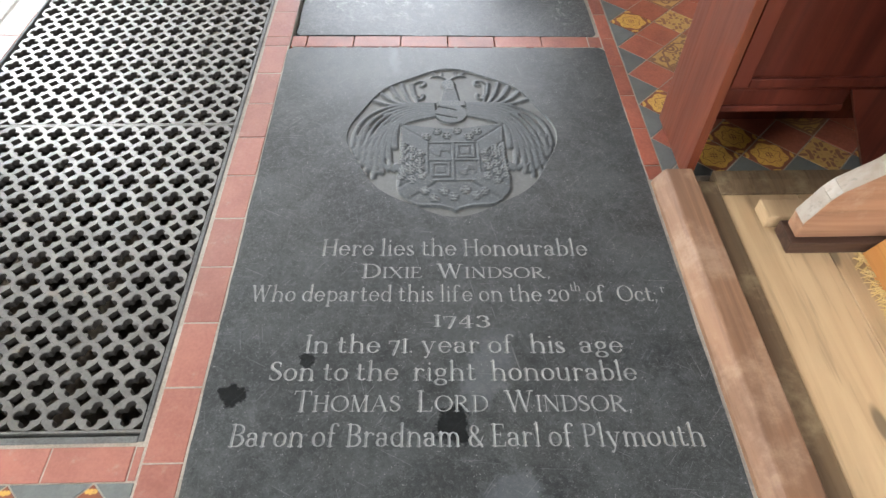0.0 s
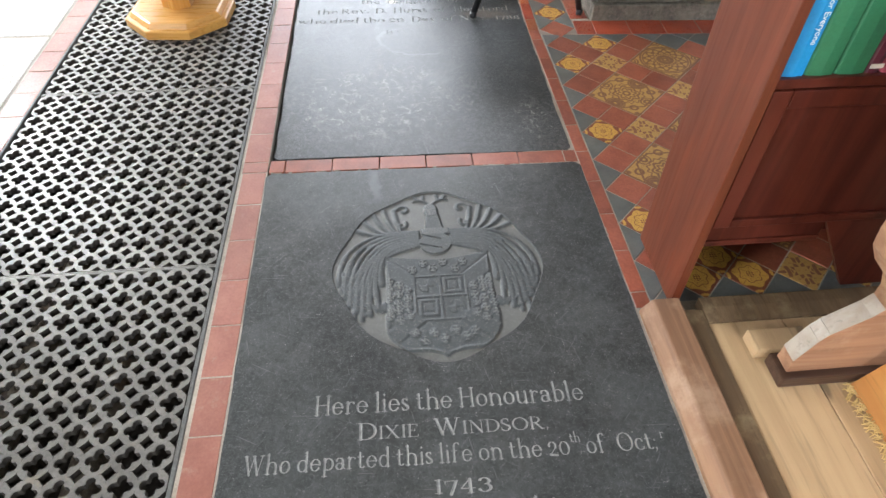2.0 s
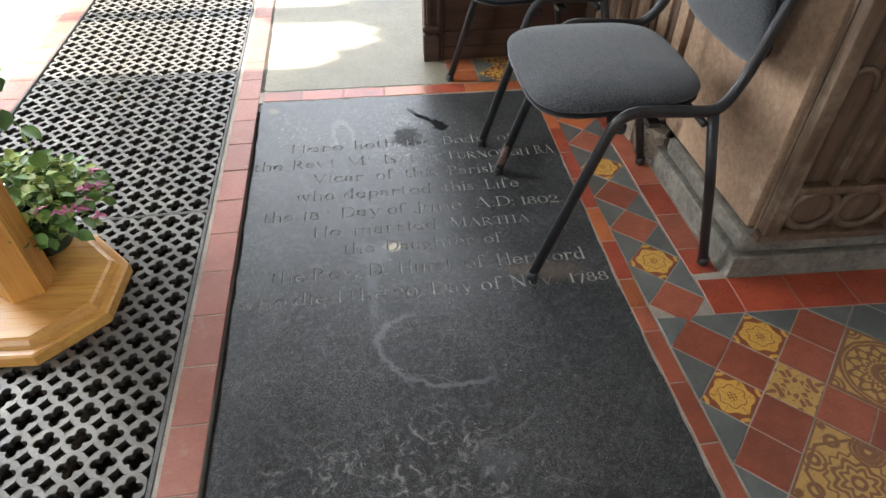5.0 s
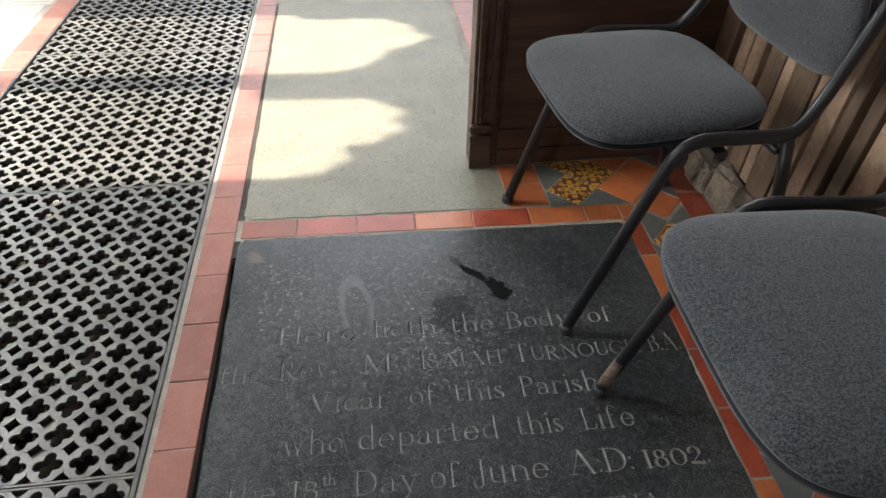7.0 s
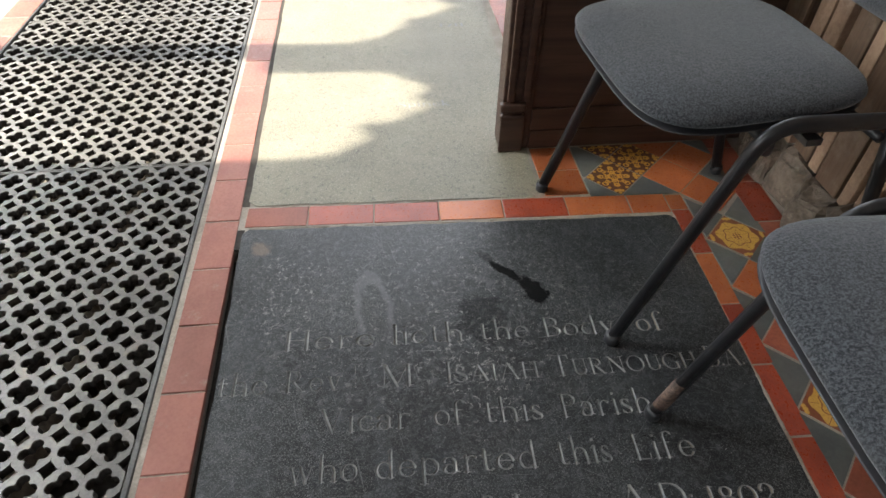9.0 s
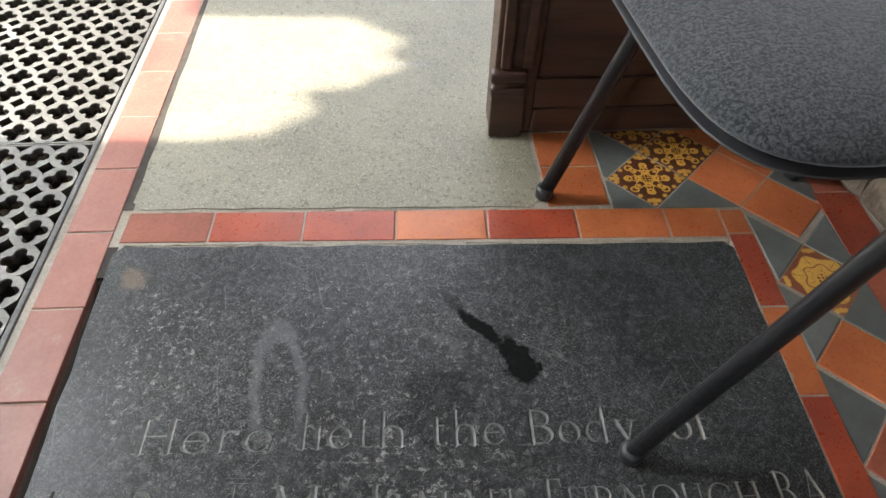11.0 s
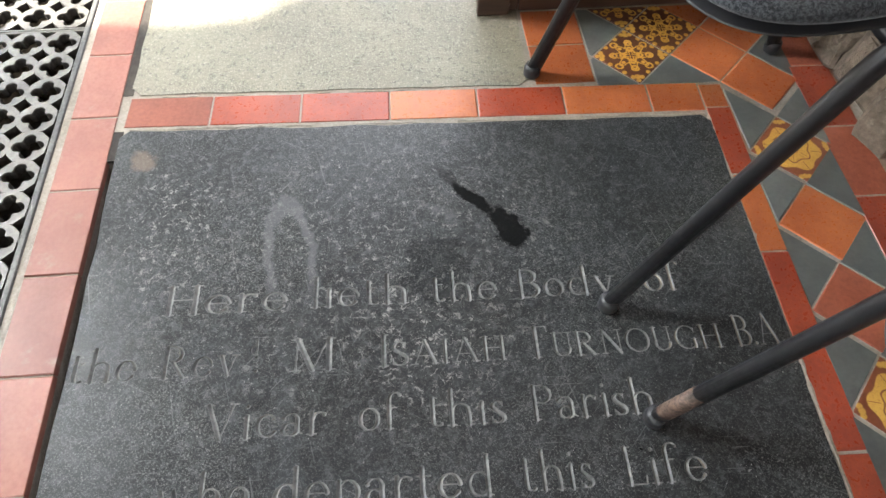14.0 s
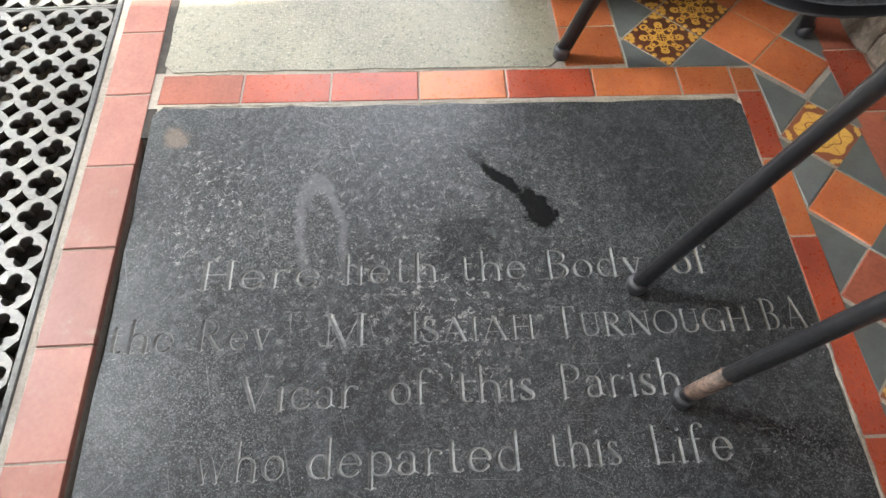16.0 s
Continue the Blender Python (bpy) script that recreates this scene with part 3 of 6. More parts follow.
def round_path(points, radius=0.05, steps=6):
    """A polyline with rounded corners."""
    pts = [Vector(p) for p in points]
    out = [pts[0]]
    for a, b, c in zip(pts, pts[1:], pts[2:]):
        d1, d2 = (a - b), (c - b)
        k = min(radius, d1.length * 0.45, d2.length * 0.45)
        p, q = b + d1.normalized() * k, b + d2.normalized() * k
        for i in range(steps + 1):
            s = i / steps
            out.append(p.lerp(b, s).lerp(b.lerp(q, s), s))
    return out + [pts[-1]]


def tube(points, radius, sides=10, flat=1.0, bm=None, caps=True, taper=None):
    """A tube along a polyline; flat squeezes it in the world's y direction of its section."""
    bm = bm or bmesh.new()
    pts = [Vector(p) for p in points]
    up = Vector((0, 1, 0))
    rings = []
    for i, p in enumerate(pts):
        d = (pts[min(i + 1, len(pts) - 1)] - pts[max(i - 1, 0)]).normalized()
        u = up - d * up.dot(d)
        if u.length < 0.05:
            u = Vector((1, 0, 0)) - d * d.x
        u.normalize()
        w = d.cross(u)
        r = radius * (taper(i / (len(pts) - 1)) if taper else 1)
        rings.append([bm.verts.new(p + u * math.cos(2 * math.pi * k / sides) * r * flat + w * math.sin(2 * math.pi * k / sides) * r) for k in range(sides)])
    for a, b in zip(rings, rings[1:]):
        for k in range(sides):
            bm.faces.new((a[k], a[(k + 1) % sides], b[(k + 1) % sides], b[k]))
    if caps:
        bm.faces.new(rings[0]), bm.faces.new(rings[-1])
    return bm


def lathe(profile, sides=24, at=(0, 0, 0), bm=None):
    bm = bm or bmesh.new()
    rings = [[bm.verts.new((at[0] + r * math.cos(2 * math.pi * k / sides), at[1] + r * math.sin(2 * math.pi * k / sides), at[2] + z)) for k in range(sides)] for r, z in profile]
    for a, b in zip(rings, rings[1:]):
        for k in range(sides):
            bm.faces.new((a[k], a[(k + 1) % sides], b[(k + 1) % sides], b[k]))
    bm.faces.new(rings[0]), bm.faces.new(rings[-1])
    return bm


# ---- the shell of the church ----
FLOOR_Z = -0.0019
floor = thing("floor", (0, 0, 0), "church floor of ledger stones, clay tiles and paving", "floor", kind="structure")
GX0, GX1, GY0, GY1 = -0.972, -0.108, -1.50, 6.0
for _lo, _hi in (((WALL_X, SOUTH_Y, -0.5), (GX0, NORTH_Y, FLOOR_Z)), ((GX1, SOUTH_Y, -0.5), (-0.011, NORTH_Y, FLOOR_Z)), ((0.9, SOUTH_Y, -0.5), (EAST_X, NORTH_Y, FLOOR_Z)),
                 ((-0.011, SOUTH_Y, -0.5), (0.9, -2.28, FLOOR_Z)), ((-0.011, 2.1, -0.5), (0.9, NORTH_Y, FLOOR_Z)), ((-0.011, -2.28, -0.5), (0.9, 2.1, -0.035)),
                 ((GX0, SOUTH_Y, -0.5), (GX1, GY0, FLOOR_Z)), ((GX0, GY1, -0.5), (GX1, NORTH_Y, FLOOR_Z))):
    part("mortar_bed", box(_lo, _hi), MORTAR, floor)
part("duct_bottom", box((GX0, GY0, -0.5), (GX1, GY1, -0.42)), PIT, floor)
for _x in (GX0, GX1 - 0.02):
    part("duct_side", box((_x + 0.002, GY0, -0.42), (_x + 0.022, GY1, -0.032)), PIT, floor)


def wall_with_openings(name, x0, x1, openings, label):
    """The long wall, with its window openings cut through."""
    top = thing(name, (0, 0, 0), label, "wall", kind="structure")
    ys = [SOUTH_Y]
    bm = bmesh.new()
    for y, w, s, h in openings:
        add_box(bm, (x0, ys[-1], 0), (x1, y - w / 2, ROOF_Z))
        add_box(bm, (x0, y - w / 2, 0), (x1, y + w / 2, s))
        add_box(bm, (x0, y - w / 2, h + 0.13), (x1, y + w / 2, ROOF_Z))
        ys.append(y + w / 2)
    add_box(bm, (x0, ys[-1], 0), (x1, NORTH_Y, ROOF_Z))
    part("masonry", bm, PLASTER, top)
    return top


wall_with_openings("wall_west", WALL_X - 0.5, WALL_X, WINDOWS, "thick limewashed church wall with traceried windows")
for _n, _lo, _hi in (("wall_east", (EAST_X, SOUTH_Y, 0), (EAST_X + 0.5, NORTH_Y, ROOF_Z)),
                     ):
    tagged(part(_n, box(_lo, _hi), PLASTER), "limewashed plaster church wall", "wall", kind="structure")
# South wall, unseen: its opening is added to hold the extra lamp.
_ws = bmesh.new()
for _lo, _hi in (((WALL_X - 0.5, SOUTH_Y - 0.5, 0), (1.6, SOUTH_Y, ROOF_Z)), ((3.0, SOUTH_Y - 0.5, 0), (EAST_X + 0.5, SOUTH_Y, ROOF_Z)),
                 ((1.6, SOUTH_Y - 0.5, 0), (3.0, SOUTH_Y, 1.6)), ((1.6, SOUTH_Y - 0.5, 3.6), (3.0, SOUTH_Y, ROOF_Z))):
    add_box(_ws, _lo, _hi)
tagged(part("wall_south", _ws, PLASTER), "limewashed plaster wall with an added window opening", "wall", kind="structure")
_wn = bmesh.new()
for _lo, _hi in (((WALL_X - 0.5, NORTH_Y, 0), (-1.8, NORTH_Y + 0.5, ROOF_Z)), ((3.8, NORTH_Y, 0), (EAST_X + 0.5, NORTH_Y + 0.5, ROOF_Z)),
                 ((-1.8, NORTH_Y, 0), (3.8, NORTH_Y + 0.5, 1.6)), ((-1.8, NORTH_Y, 6.4), (3.8, NORTH_Y + 0.5, ROOF_Z))):
    add_box(_wn, _lo, _hi)
tagged(part("wall_north", _wn, PLASTER), "limewashed plaster wall with an added window opening", "wall", kind="structure")
tagged(part("ceiling", box((WALL_X - 0.5, SOUTH_Y - 0.5, ROOF_Z), (EAST_X + 0.5, NORTH_Y + 0.5, ROOF_Z + 0.2)), CEIL), "dark boarded timber ceiling", "ceiling", kind="structure")


def tracery(y, w, s, h, lights=2):
    """A window of pointed, cusped lights: jambs, mullions and heads in stone."""
    win = thing("window_1", (0, 0, 0), "stone window of cusped lights with clear glass", "window", kind="structure")
    x0, x1 = WALL_X - 0.3, WALL_X - 0.18
    lw, mul = 0.62, 0.12
    total = lights * lw + (lights - 1) * mul
    for i in range(lights + 1):
        yc = y - total / 2 - mul / 2 + i * (lw + mul)
        if 0 < i < lights:
            part("mullion", box((x0, yc - mul / 2, s), (x1, yc + mul / 2, h - 0.05)), SANDSTONE, win)
    for i in range(lights):
        c = y - total / 2 + lw / 2 + i * (lw + mul)
        # the head: a slab with a trefoil opening
        ring = []
        top = h + (0.07 if i else -0.05)
        n = 40
        for k in range(n + 1):
            a = math.pi * k / n
            cusp = 0.26 + 0.05 * abs(math.sin(1.5 * a)) * 1.2 - 0.03 * (abs(math.cos(1.5 * a)) ** 6) + 0.022 * abs(math.sin(4.5 * a + i)) + 0.012 * math.sin(17 * a + 2 * i) - 0.012
            ring.append((c + cusp * math.cos(a), top - 0.62 + 1.55 * cusp * math.sin(a)))
        bm = bmesh.new()
        for (y0, z0), (y1, z1) in zip(ring, ring[1:]):
            quad = [(y0, z0), (y0, h + 0.13), (y1, h + 0.13), (y1, z1)]
            add_prism(bm, quad, x0, x1, "x")
        add_box(bm, (x0, c - lw / 2 - 0.001, top - 0.62), (x1, ring[-1][0], h + 0.13))
        add_box(bm, (x0, ring[0][0], top - 0.62), (x1, c + lw / 2 + 0.001, h + 0.13))
        part("cusped_head", bm, SANDSTONE, win)
        pane = part("pane", box((x0 + 0.04, c - lw / 2, s), (x0 + 0.046, c + lw / 2, h)), GLASS, win)
        pane.visible_shadow = False
    return win


for _y, _w, _s, _h in WINDOWS:
    tracery(_y, _w, _s, _h)

# ---- ledger stones ----


# Strokes of each letter, in cap heights. S, T: a stem with serifs at both ends, or with a flag on top; L: a straight stroke, thick when it
# falls to the right or stands upright; l: a hairline; A: an elliptical arc, thick where it stands upright; F: a serif; D: a dot.
LETTERS = {
    "A": "l .04 0 .38 1;L .38 1 .74 0;l .16 .34 .6 .34;F .04 0;F .74 0",
    "B": "S .12 0 1;l .12 1 .3 1;A .3 .76 .26 .24 -90 90;l .12 .52 .32 .52;A .32 .26 .3 .26 -90 90;l .12 0 .32 0",
    "C": "A .46 .5 .42 .5 45 315;l .76 .86 .76 .66",
    "D": "S .12 0 1;l .12 1 .34 1;A .34 .5 .42 .5 -90 90;l .12 0 .34 0",
    "E": "S .12 0 1;l .12 1 .56 1;l .56 1 .57 .84;l .12 .52 .42 .52;l .42 .44 .42 .6;l .12 0 .6 0;l .6 0 .63 .18",
    "G": "A .46 .5 .42 .5 45 310;L .74 .06 .74 .42;F .74 .42;l .76 .86 .76 .68",
    "H": "S .12 0 1;S .7 0 1;l .12 .52 .7 .52",
    "I": "S .12 0 1",
    "J": "L .32 1 .32 .05;F .32 1;A .17 .05 .15 .22 190 360;D .04 .04",
    "K": "S .12 0 1;l .14 .45 .6 1;L .28 .56 .68 0;F .6 1;F .7 0",
    "L": "S .12 0 1;l .12 0 .56 0;l .56 0 .59 .22",
    "M": "l .1 0 .13 1;L .13 1 .45 0;l .45 0 .78 1;S .8 0 1;F .1 0;F .1 1",
    "N": "l .12 0 .12 1;L .12 1 .72 0;l .72 0 .72 1;F .12 0;F .08 1;F .72 1",
    "O": "A .46 .5 .42 .5 0 360",
    "P": "S .12 0 1;l .12 1 .3 1;A .3 .74 .28 .26 -90 90;l .12 .48 .3 .48",
    "R": "S .12 0 1;l .12 1 .3 1;A .3 .75 .27 .25 -90 90;l .12 .5 .32 .5;L .32 .5 .68 0;F .72 0",
    "S": "A .31 .75 .21 .24 45 265;L .17 .63 .48 .37;A .31 .26 .24 .26 -140 80;l .5 .94 .5 .74;l .08 .06 .08 .28",
    "T": "L .36 0 .36 1;F .36 0;l .04 1 .68 1;l .04 1 .02 .82;l .68 1 .7 .82",
    "U": "L .12 1 .12 .3;F .12 1;A .39 .3 .27 .3 180 360;l .66 .3 .66 1;F .66 1",
    "V": "L .04 1 .38 0;l .38 0 .7 1;F .04 1;F .7 1",
    "W": "L .04 1 .3 0;l .3 0 .52 1;L .5 1 .76 0;l .76 0 .98 1;F .04 1;F .5 1;F .98 1",
    "X": "L .06 1 .68 0;l .08 0 .66 1;F .06 1;F .68 0;F .08 0;F .66 1",
    "a": "A .22 .44 .19 .17 0 160;D .06 .46;L .41 .46 .41 .1;l .41 .1 .54 .03;A .23 .17 .19 .17 50 340;l .3 .33 .41 .37",
    "b": "T .1 0 1.05;A .31 .31 .25 .31 -150 150",
    "c": "A .28 .31 .25 .31 50 325;D .44 .48",
    "d": "A .28 .31 .25 .31 35 325;T .5 0 1.05",
    "e": "A .28 .31 .25 .31 5 325;l .05 .34 .52 .34",
    "f": "L .18 0 .18 .84;F .18 0;A .36 .84 .18 .2 50 180;D .48 .96;l .04 .6 .38 .6",
    "g": "A .26 .42 .2 .2 0 360;A .26 -.1 .24 .16 0 360;l .14 .24 .12 .06;l .42 .54 .54 .62",
    "h": "T .1 0 1.05;A .33 .36 .23 .26 0 165;L .56 .36 .56 0;F .56 0",
    "i": "T .1 0 .62;D .1 .9",
    "j": "L .14 .62 .14 -.1;D .14 .9;A .02 -.1 .12 .18 220 360",
    "k": "T .1 0 1.05;l .1 .26 .46 .6;L .22 .38 .52 0;F .46 .6;F .54 0",
    "l": "T .1 0 1.05",
    "m": "T .1 0 .62;A .3 .38 .2 .24 0 160;L .5 .38 .5 0;A .7 .38 .2 .24 0 160;L .9 .38 .9 0;F .5 0;F .9 0",
    "n": "T .1 0 .62;A .33 .36 .23 .26 0 165;L .56 .36 .56 0;F .56 0",
    "o": "A .28 .31 .25 .31 0 360",
    "p": "T .1 -.32 .62;A .31 .31 .25 .31 -150 150",
    "r": "T .1 0 .62;A .3 .36 .2 .25 60 165;D .42 .55",
    "s": "A .2 .47 .14 .14 40 265;L .1 .41 .31 .21;A .2 .15 .16 .15 -140 80;l .33 .6 .33 .48;l .04 .02 .04 .16",
    "t": "L .16 .82 .16 .14;A .29 .14 .13 .13 180 320;l .02 .6 .36 .6",
    "u": "L .1 .62 .1 .2;l 0 .6 .1 .62;A .3 .2 .2 .2 180 340;T .52 0 .62",
    "v": "L .04 .62 .26 0;l .26 0 .48 .62;F .04 .62;F .48 .62",
    "w": "L .04 .62 .22 0;l .22 0 .4 .62;L .38 .62 .58 0;l .58 0 .76 .62;F .04 .62;F .76 .62",
    "x": "L .05 .62 .46 0;l .06 0 .44 .62;F .05 .62;F .46 0;F .06 0;F .44 .62",
    "y": "L .04 .62 .27 0;l .49 .62 .2 -.26;D .13 -.26;F .04 .62;F .49 .62",
    "0": "A .3 .36 .26 .36 0 360", "1": "S .14 0 .76",
    "2": "A .26 .52 .2 .22 -30 165;D .09 .52;l .44 .42 .08 .03;L .07 .04 .5 .0;l .5 .0 .52 .14",
    "3": "A .24 .54 .18 .18 -80 160;A .24 .16 .22 .22 -160 90", "4": "l .36 .72 .03 .18;l .03 .18 .56 .18;L .38 .72 .38 -.08;F .38 -.08",
    "7": "l .06 .66 .5 .66;l .06 .66 .05 .5;L .48 .64 .26 -.12", "8": "A .28 .56 .17 .17 0 360;A .28 .18 .22 .2 0 360",
    "9": "A .28 .48 .22 .24 0 360;L .5 .48 .44 .16;l .44 .16 .2 -.1",
    ".": "D .08 .05", ",": "D .08 .05;l .1 .04 .03 -.14", ":": "D .08 .06;D .08 .5", ";": "D .08 .5;D .08 .05;l .1 .04 .03 -.14",
    "&": "A .26 .74 .16 .2 -60 230;L .16 .6 .6 0;A .28 .24 .24 .26 80 330;l .5 .06 .66 .44"}
CELL, THICK, THIN = 1 / 46, 0.066, 0.024


@functools.lru_cache(None)
def glyph(ch):
    """How deep each point of a fine grid lies inside the letter, and where the grid begins."""
    segs = []

    def line(x0, y0, x1, y1, w0, w1):
        segs.append((x0, y0, x1, y1, w0, w1))

    for step in LETTERS[ch].split(";"):
        op, *v = step.split()
        v = [float(k) for k in v]
        if op in "ST":
            x, y0, y1 = v
            line(x, y0, x, y1, THICK, THICK)
            line(x - 0.12, y0, x + 0.12, y0, THIN, THIN)
            line(x - (0.12 if op == "S" else 0.1), y1 - (0 if op == "S" else 0.05), x + (0.12 if op == "S" else 0), y1, THIN, THIN)
        elif op == "L":
            w = THIN if v[1] == v[3] else THICK
            line(*v, w, w)
        elif op == "l":
            line(*v, THIN, THIN)
        elif op == "F":
            line(v[0] - 0.11, v[1], v[0] + 0.11, v[1], THIN, THIN)
        elif op == "D":
            line(v[0], v[1], v[0] + 0.001, v[1], 0.062, 0.062)
        else:
            cx, cy, rx, ry, a0, a1 = v
            arc = np.radians(np.linspace(a0, a1, 25))
            px, py = cx + rx * np.cos(arc), cy + ry * np.sin(arc)
            w = THIN + (THICK - THIN) * np.abs(np.cos(arc)) ** 1.4
            for k in range(24):
                line(px[k], py[k], px[k + 1], py[k + 1], w[k], w[k + 1])
    lo_x, hi_x = min(min(q[0], q[2]) for q in segs) - 0.1, max(max(q[0], q[2]) for q in segs) + 0.1
    lo_y, hi_y = min(min(q[1], q[3]) for q in segs) - 0.1, max(max(q[1], q[3]) for q in segs) + 0.1
    gx, gy = np.meshgrid(np.arange(lo_x, hi_x + CELL, CELL), np.arange(lo_y, hi_y + CELL, CELL), indexing="ij")
    d = np.full(gx.shape, -9.0)
    for x0, y0, x1, y1, w0, w1 in segs:
        dx, dy = x1 - x0, y1 - y0
        f = np.clip(((gx - x0) * dx + (gy - y0) * dy) / (dx * dx + dy * dy), 0, 1)
        d = np.maximum(d, w0 + (w1 - w0) * f - np.hypot(gx - x0 - f * dx, gy - y0 - f * dy))
    d += 0.006 * np.sin(gx * 23 + ord(ch)) * np.sin(gy * 19 + 2 * ord(ch))
    d[np.abs(d) < 1e-4] = 1e-4
    return lo_x, lo_y, d


@functools.lru_cache(None)
def glyph_loops(ch):
    """The closed outlines of a letter."""
    x0, y0, d = glyph(ch)
    nxt = collections.defaultdict(list)

    def cross(a, b):
        f = d[a] / (d[a] - d[b])
        return (x0 + (a[0] + (b[0] - a[0]) * f) * CELL, y0 + (a[1] + (b[1] - a[1]) * f) * CELL)

    solid = d > 0
    for i in range(d.shape[0] - 1):
        for j in range(d.shape[1] - 1):
            c = [(i, j), (i + 1, j), (i + 1, j + 1), (i, j + 1)]
            inn = [solid[k] for k in c]
            if all(inn) or not any(inn):
                continue
            outs = [(c[k], c[(k + 1) % 4]) for k in range(4) if inn[k] and not inn[(k + 1) % 4]]
            ins = [(c[k], c[(k + 1) % 4]) for k in range(4) if not inn[k] and inn[(k + 1) % 4]]
            for a in outs:
                b = min(ins, key=lambda e: (c.index(e[0]) - c.index(a[0])) % 4)
                nxt[tuple(sorted(a))].append(tuple(sorted(b)))
    loops, used = [], set()
    for start in list(nxt):
        if start in used:
            continue
        loop, e = [], start
        while e not in used:
            used.add(e)
            loop.append(cross(*e))
            e = nxt[e][0]
        thin = []
        for k, p in enumerate(loop):
            q, r = Vector(thin[-1] if thin else loop[-1]), Vector(loop[(k + 1) % len(loop)])
            v = Vector(p)
            off = abs((v - q).cross(r - q)) / max((r - q).length, 1e-9)
            if off > 0.0035 or (v - q).length > 0.12:
                thin.append(p)
        if len(thin) > 2:
            loops.append(thin)
    return loops


def spell(words):
    """Each letter of a line with its place and size. A caret turns to small capitals until the next space."""
    out, x, small = [], 0.0, False
    for ch in words:
        if ch == "^":
            small = True
        elif ch == " ":
            x, small = x + 0.3, False
        else:
            k = 0.76 if small else 1.0
            loops = glyph_loops(ch)
            left, right = min(p[0] for lo in loops for p in lo), max(p[0] for lo in loops for p in lo)
            out.append((ch, x - left * k, k))
            x += (right - left + 0.075) * k
    return out, x - 0.06


def area(lo):
    return 0.5 * sum(a[0] * b[1] - b[0] * a[1] for a, b in zip(lo, lo[1:] + lo[:1]))


@functools.lru_cache(None)
def letter_cut(ch, slope, material):
    """The V-shaped cut of one letter, as deep as its strokes are wide, in cap heights."""
    gx, gy, d = glyph(ch)
    i, j = np.meshgrid(np.arange(d.shape[0]), np.arange(d.shape[1]), indexing="ij")
    near = d > -1.5 * CELL
    keep = near[:-1, :-1] & near[1:, :-1] & near[1:, 1:] & near[:-1, 1:]
    index = np.arange(d.size).reshape(d.shape)
    quads = np.stack([index[:-1, :-1][keep], index[1:, :-1][keep], index[1:, 1:][keep], index[:-1, 1:][keep]], -1)
    verts = np.stack([gx + i * CELL, gy + j * CELL, -np.clip(d, 0.004, 0.06) * slope], -1).reshape(-1, 3)
    used, back = np.unique(quads, return_inverse=True)
    me = bpy.data.meshes.new("letter")
    me.from_pydata(verts[used].tolist(), [], back.reshape(-1, 4).tolist())
    me.materials.append(material)
    return me


def inscribed(name, outline, lines, material, parent, holes=(), slope=0.9, thick=0.05, cut=None):
    """A stone slab with lettering really cut into its top. lines: words, x, y, width, cap height, turn."""
    loops, letters = [], []
    for words, x, y, width, height, turn in lines:
        ca, sa = math.cos(turn), math.sin(turn)
        spelt, total = spell(words)
        kx = width / total
        for ch, at, k in spelt:
            loops += [[(x + (at + a * k) * kx * ca - b * k * height * sa, y + (at + a * k) * kx * sa + b * k * height * ca) for a, b in lo] for lo in glyph_loops(ch)]
            letters.append((ch, Matrix.Translation((x + at * kx * ca, y + at * kx * sa, 0)) @ Matrix.Rotation(turn, 4, "Z") @ Matrix.Diagonal((kx * k, height * k, height * k, 1))))
    top = bmesh.new()
    edges = []

    def ring_edges(lo):
        vs = [top.verts.new((x, y, 0)) for x, y in lo]
        return [top.edges.new((vs[i], vs[(i + 1) % len(vs)])) for i in range(len(vs))]

    for lo in (outline, *holes, *loops):
        edges += ring_edges(lo)
    bmesh.ops.triangle_fill(top, use_beauty=False, use_dissolve=False, edges=edges, normal=(0, 0, 1))
    for f in top.faces:
        if f.normal.z < 0:
            f.normal_flip()
    # the slab's sides, with a slightly worn edge
    lower = [(x, y) for x, y in outline]
    a = [top.verts.new((x, y, 0)) for x, y in lower]
    b = [top.verts.new((x, y, -thick)) for x, y in lower]
    for i in range(len(a)):
        j = (i + 1) % len(a)
        top.faces.new((a[i], b[i], b[j], a[j]))
    me = bpy.data.meshes.new(name)
    top.to_mesh(me)
    top.free()
    me.materials.append(material)
    slab = new(name, me)
    slab.parent = parent
    for ch, m in letters:
        part("letter", letter_cut(ch, slope, cut or CUT), None, slab).matrix_basis = m
    return slab


def ragged(corners, step=0.06, amp=0.003, seed=1, chip=0.02):
    """The outline of a worn slab: chipped corners and edges that wander by a few millimetres."""
    rnd = random.Random(seed)
    out = []
    m = len(corners)
    for i in range(m):
        a, b = Vector(corners[i]), Vector(corners[(i + 1) % m])
        d = b - a
        nrm = Vector((-d.y, d.x)).normalized()
        k = max(2, int(d.length / step))
        c = chip / d.length
        for j in range(k + 1):
            s = c + (1 - 2 * c) * j / k
            out.append(tuple(a + d * s + nrm * (rnd.uniform(0, amp) if 0 < j < k else 0)))
    return out


ledgers = thing("ledger_stone", (0, 0, 0), "black slate ledger stone with a carved crest and inscription", "ledger stone", "ledger stones")
TURN_1 = -0.018
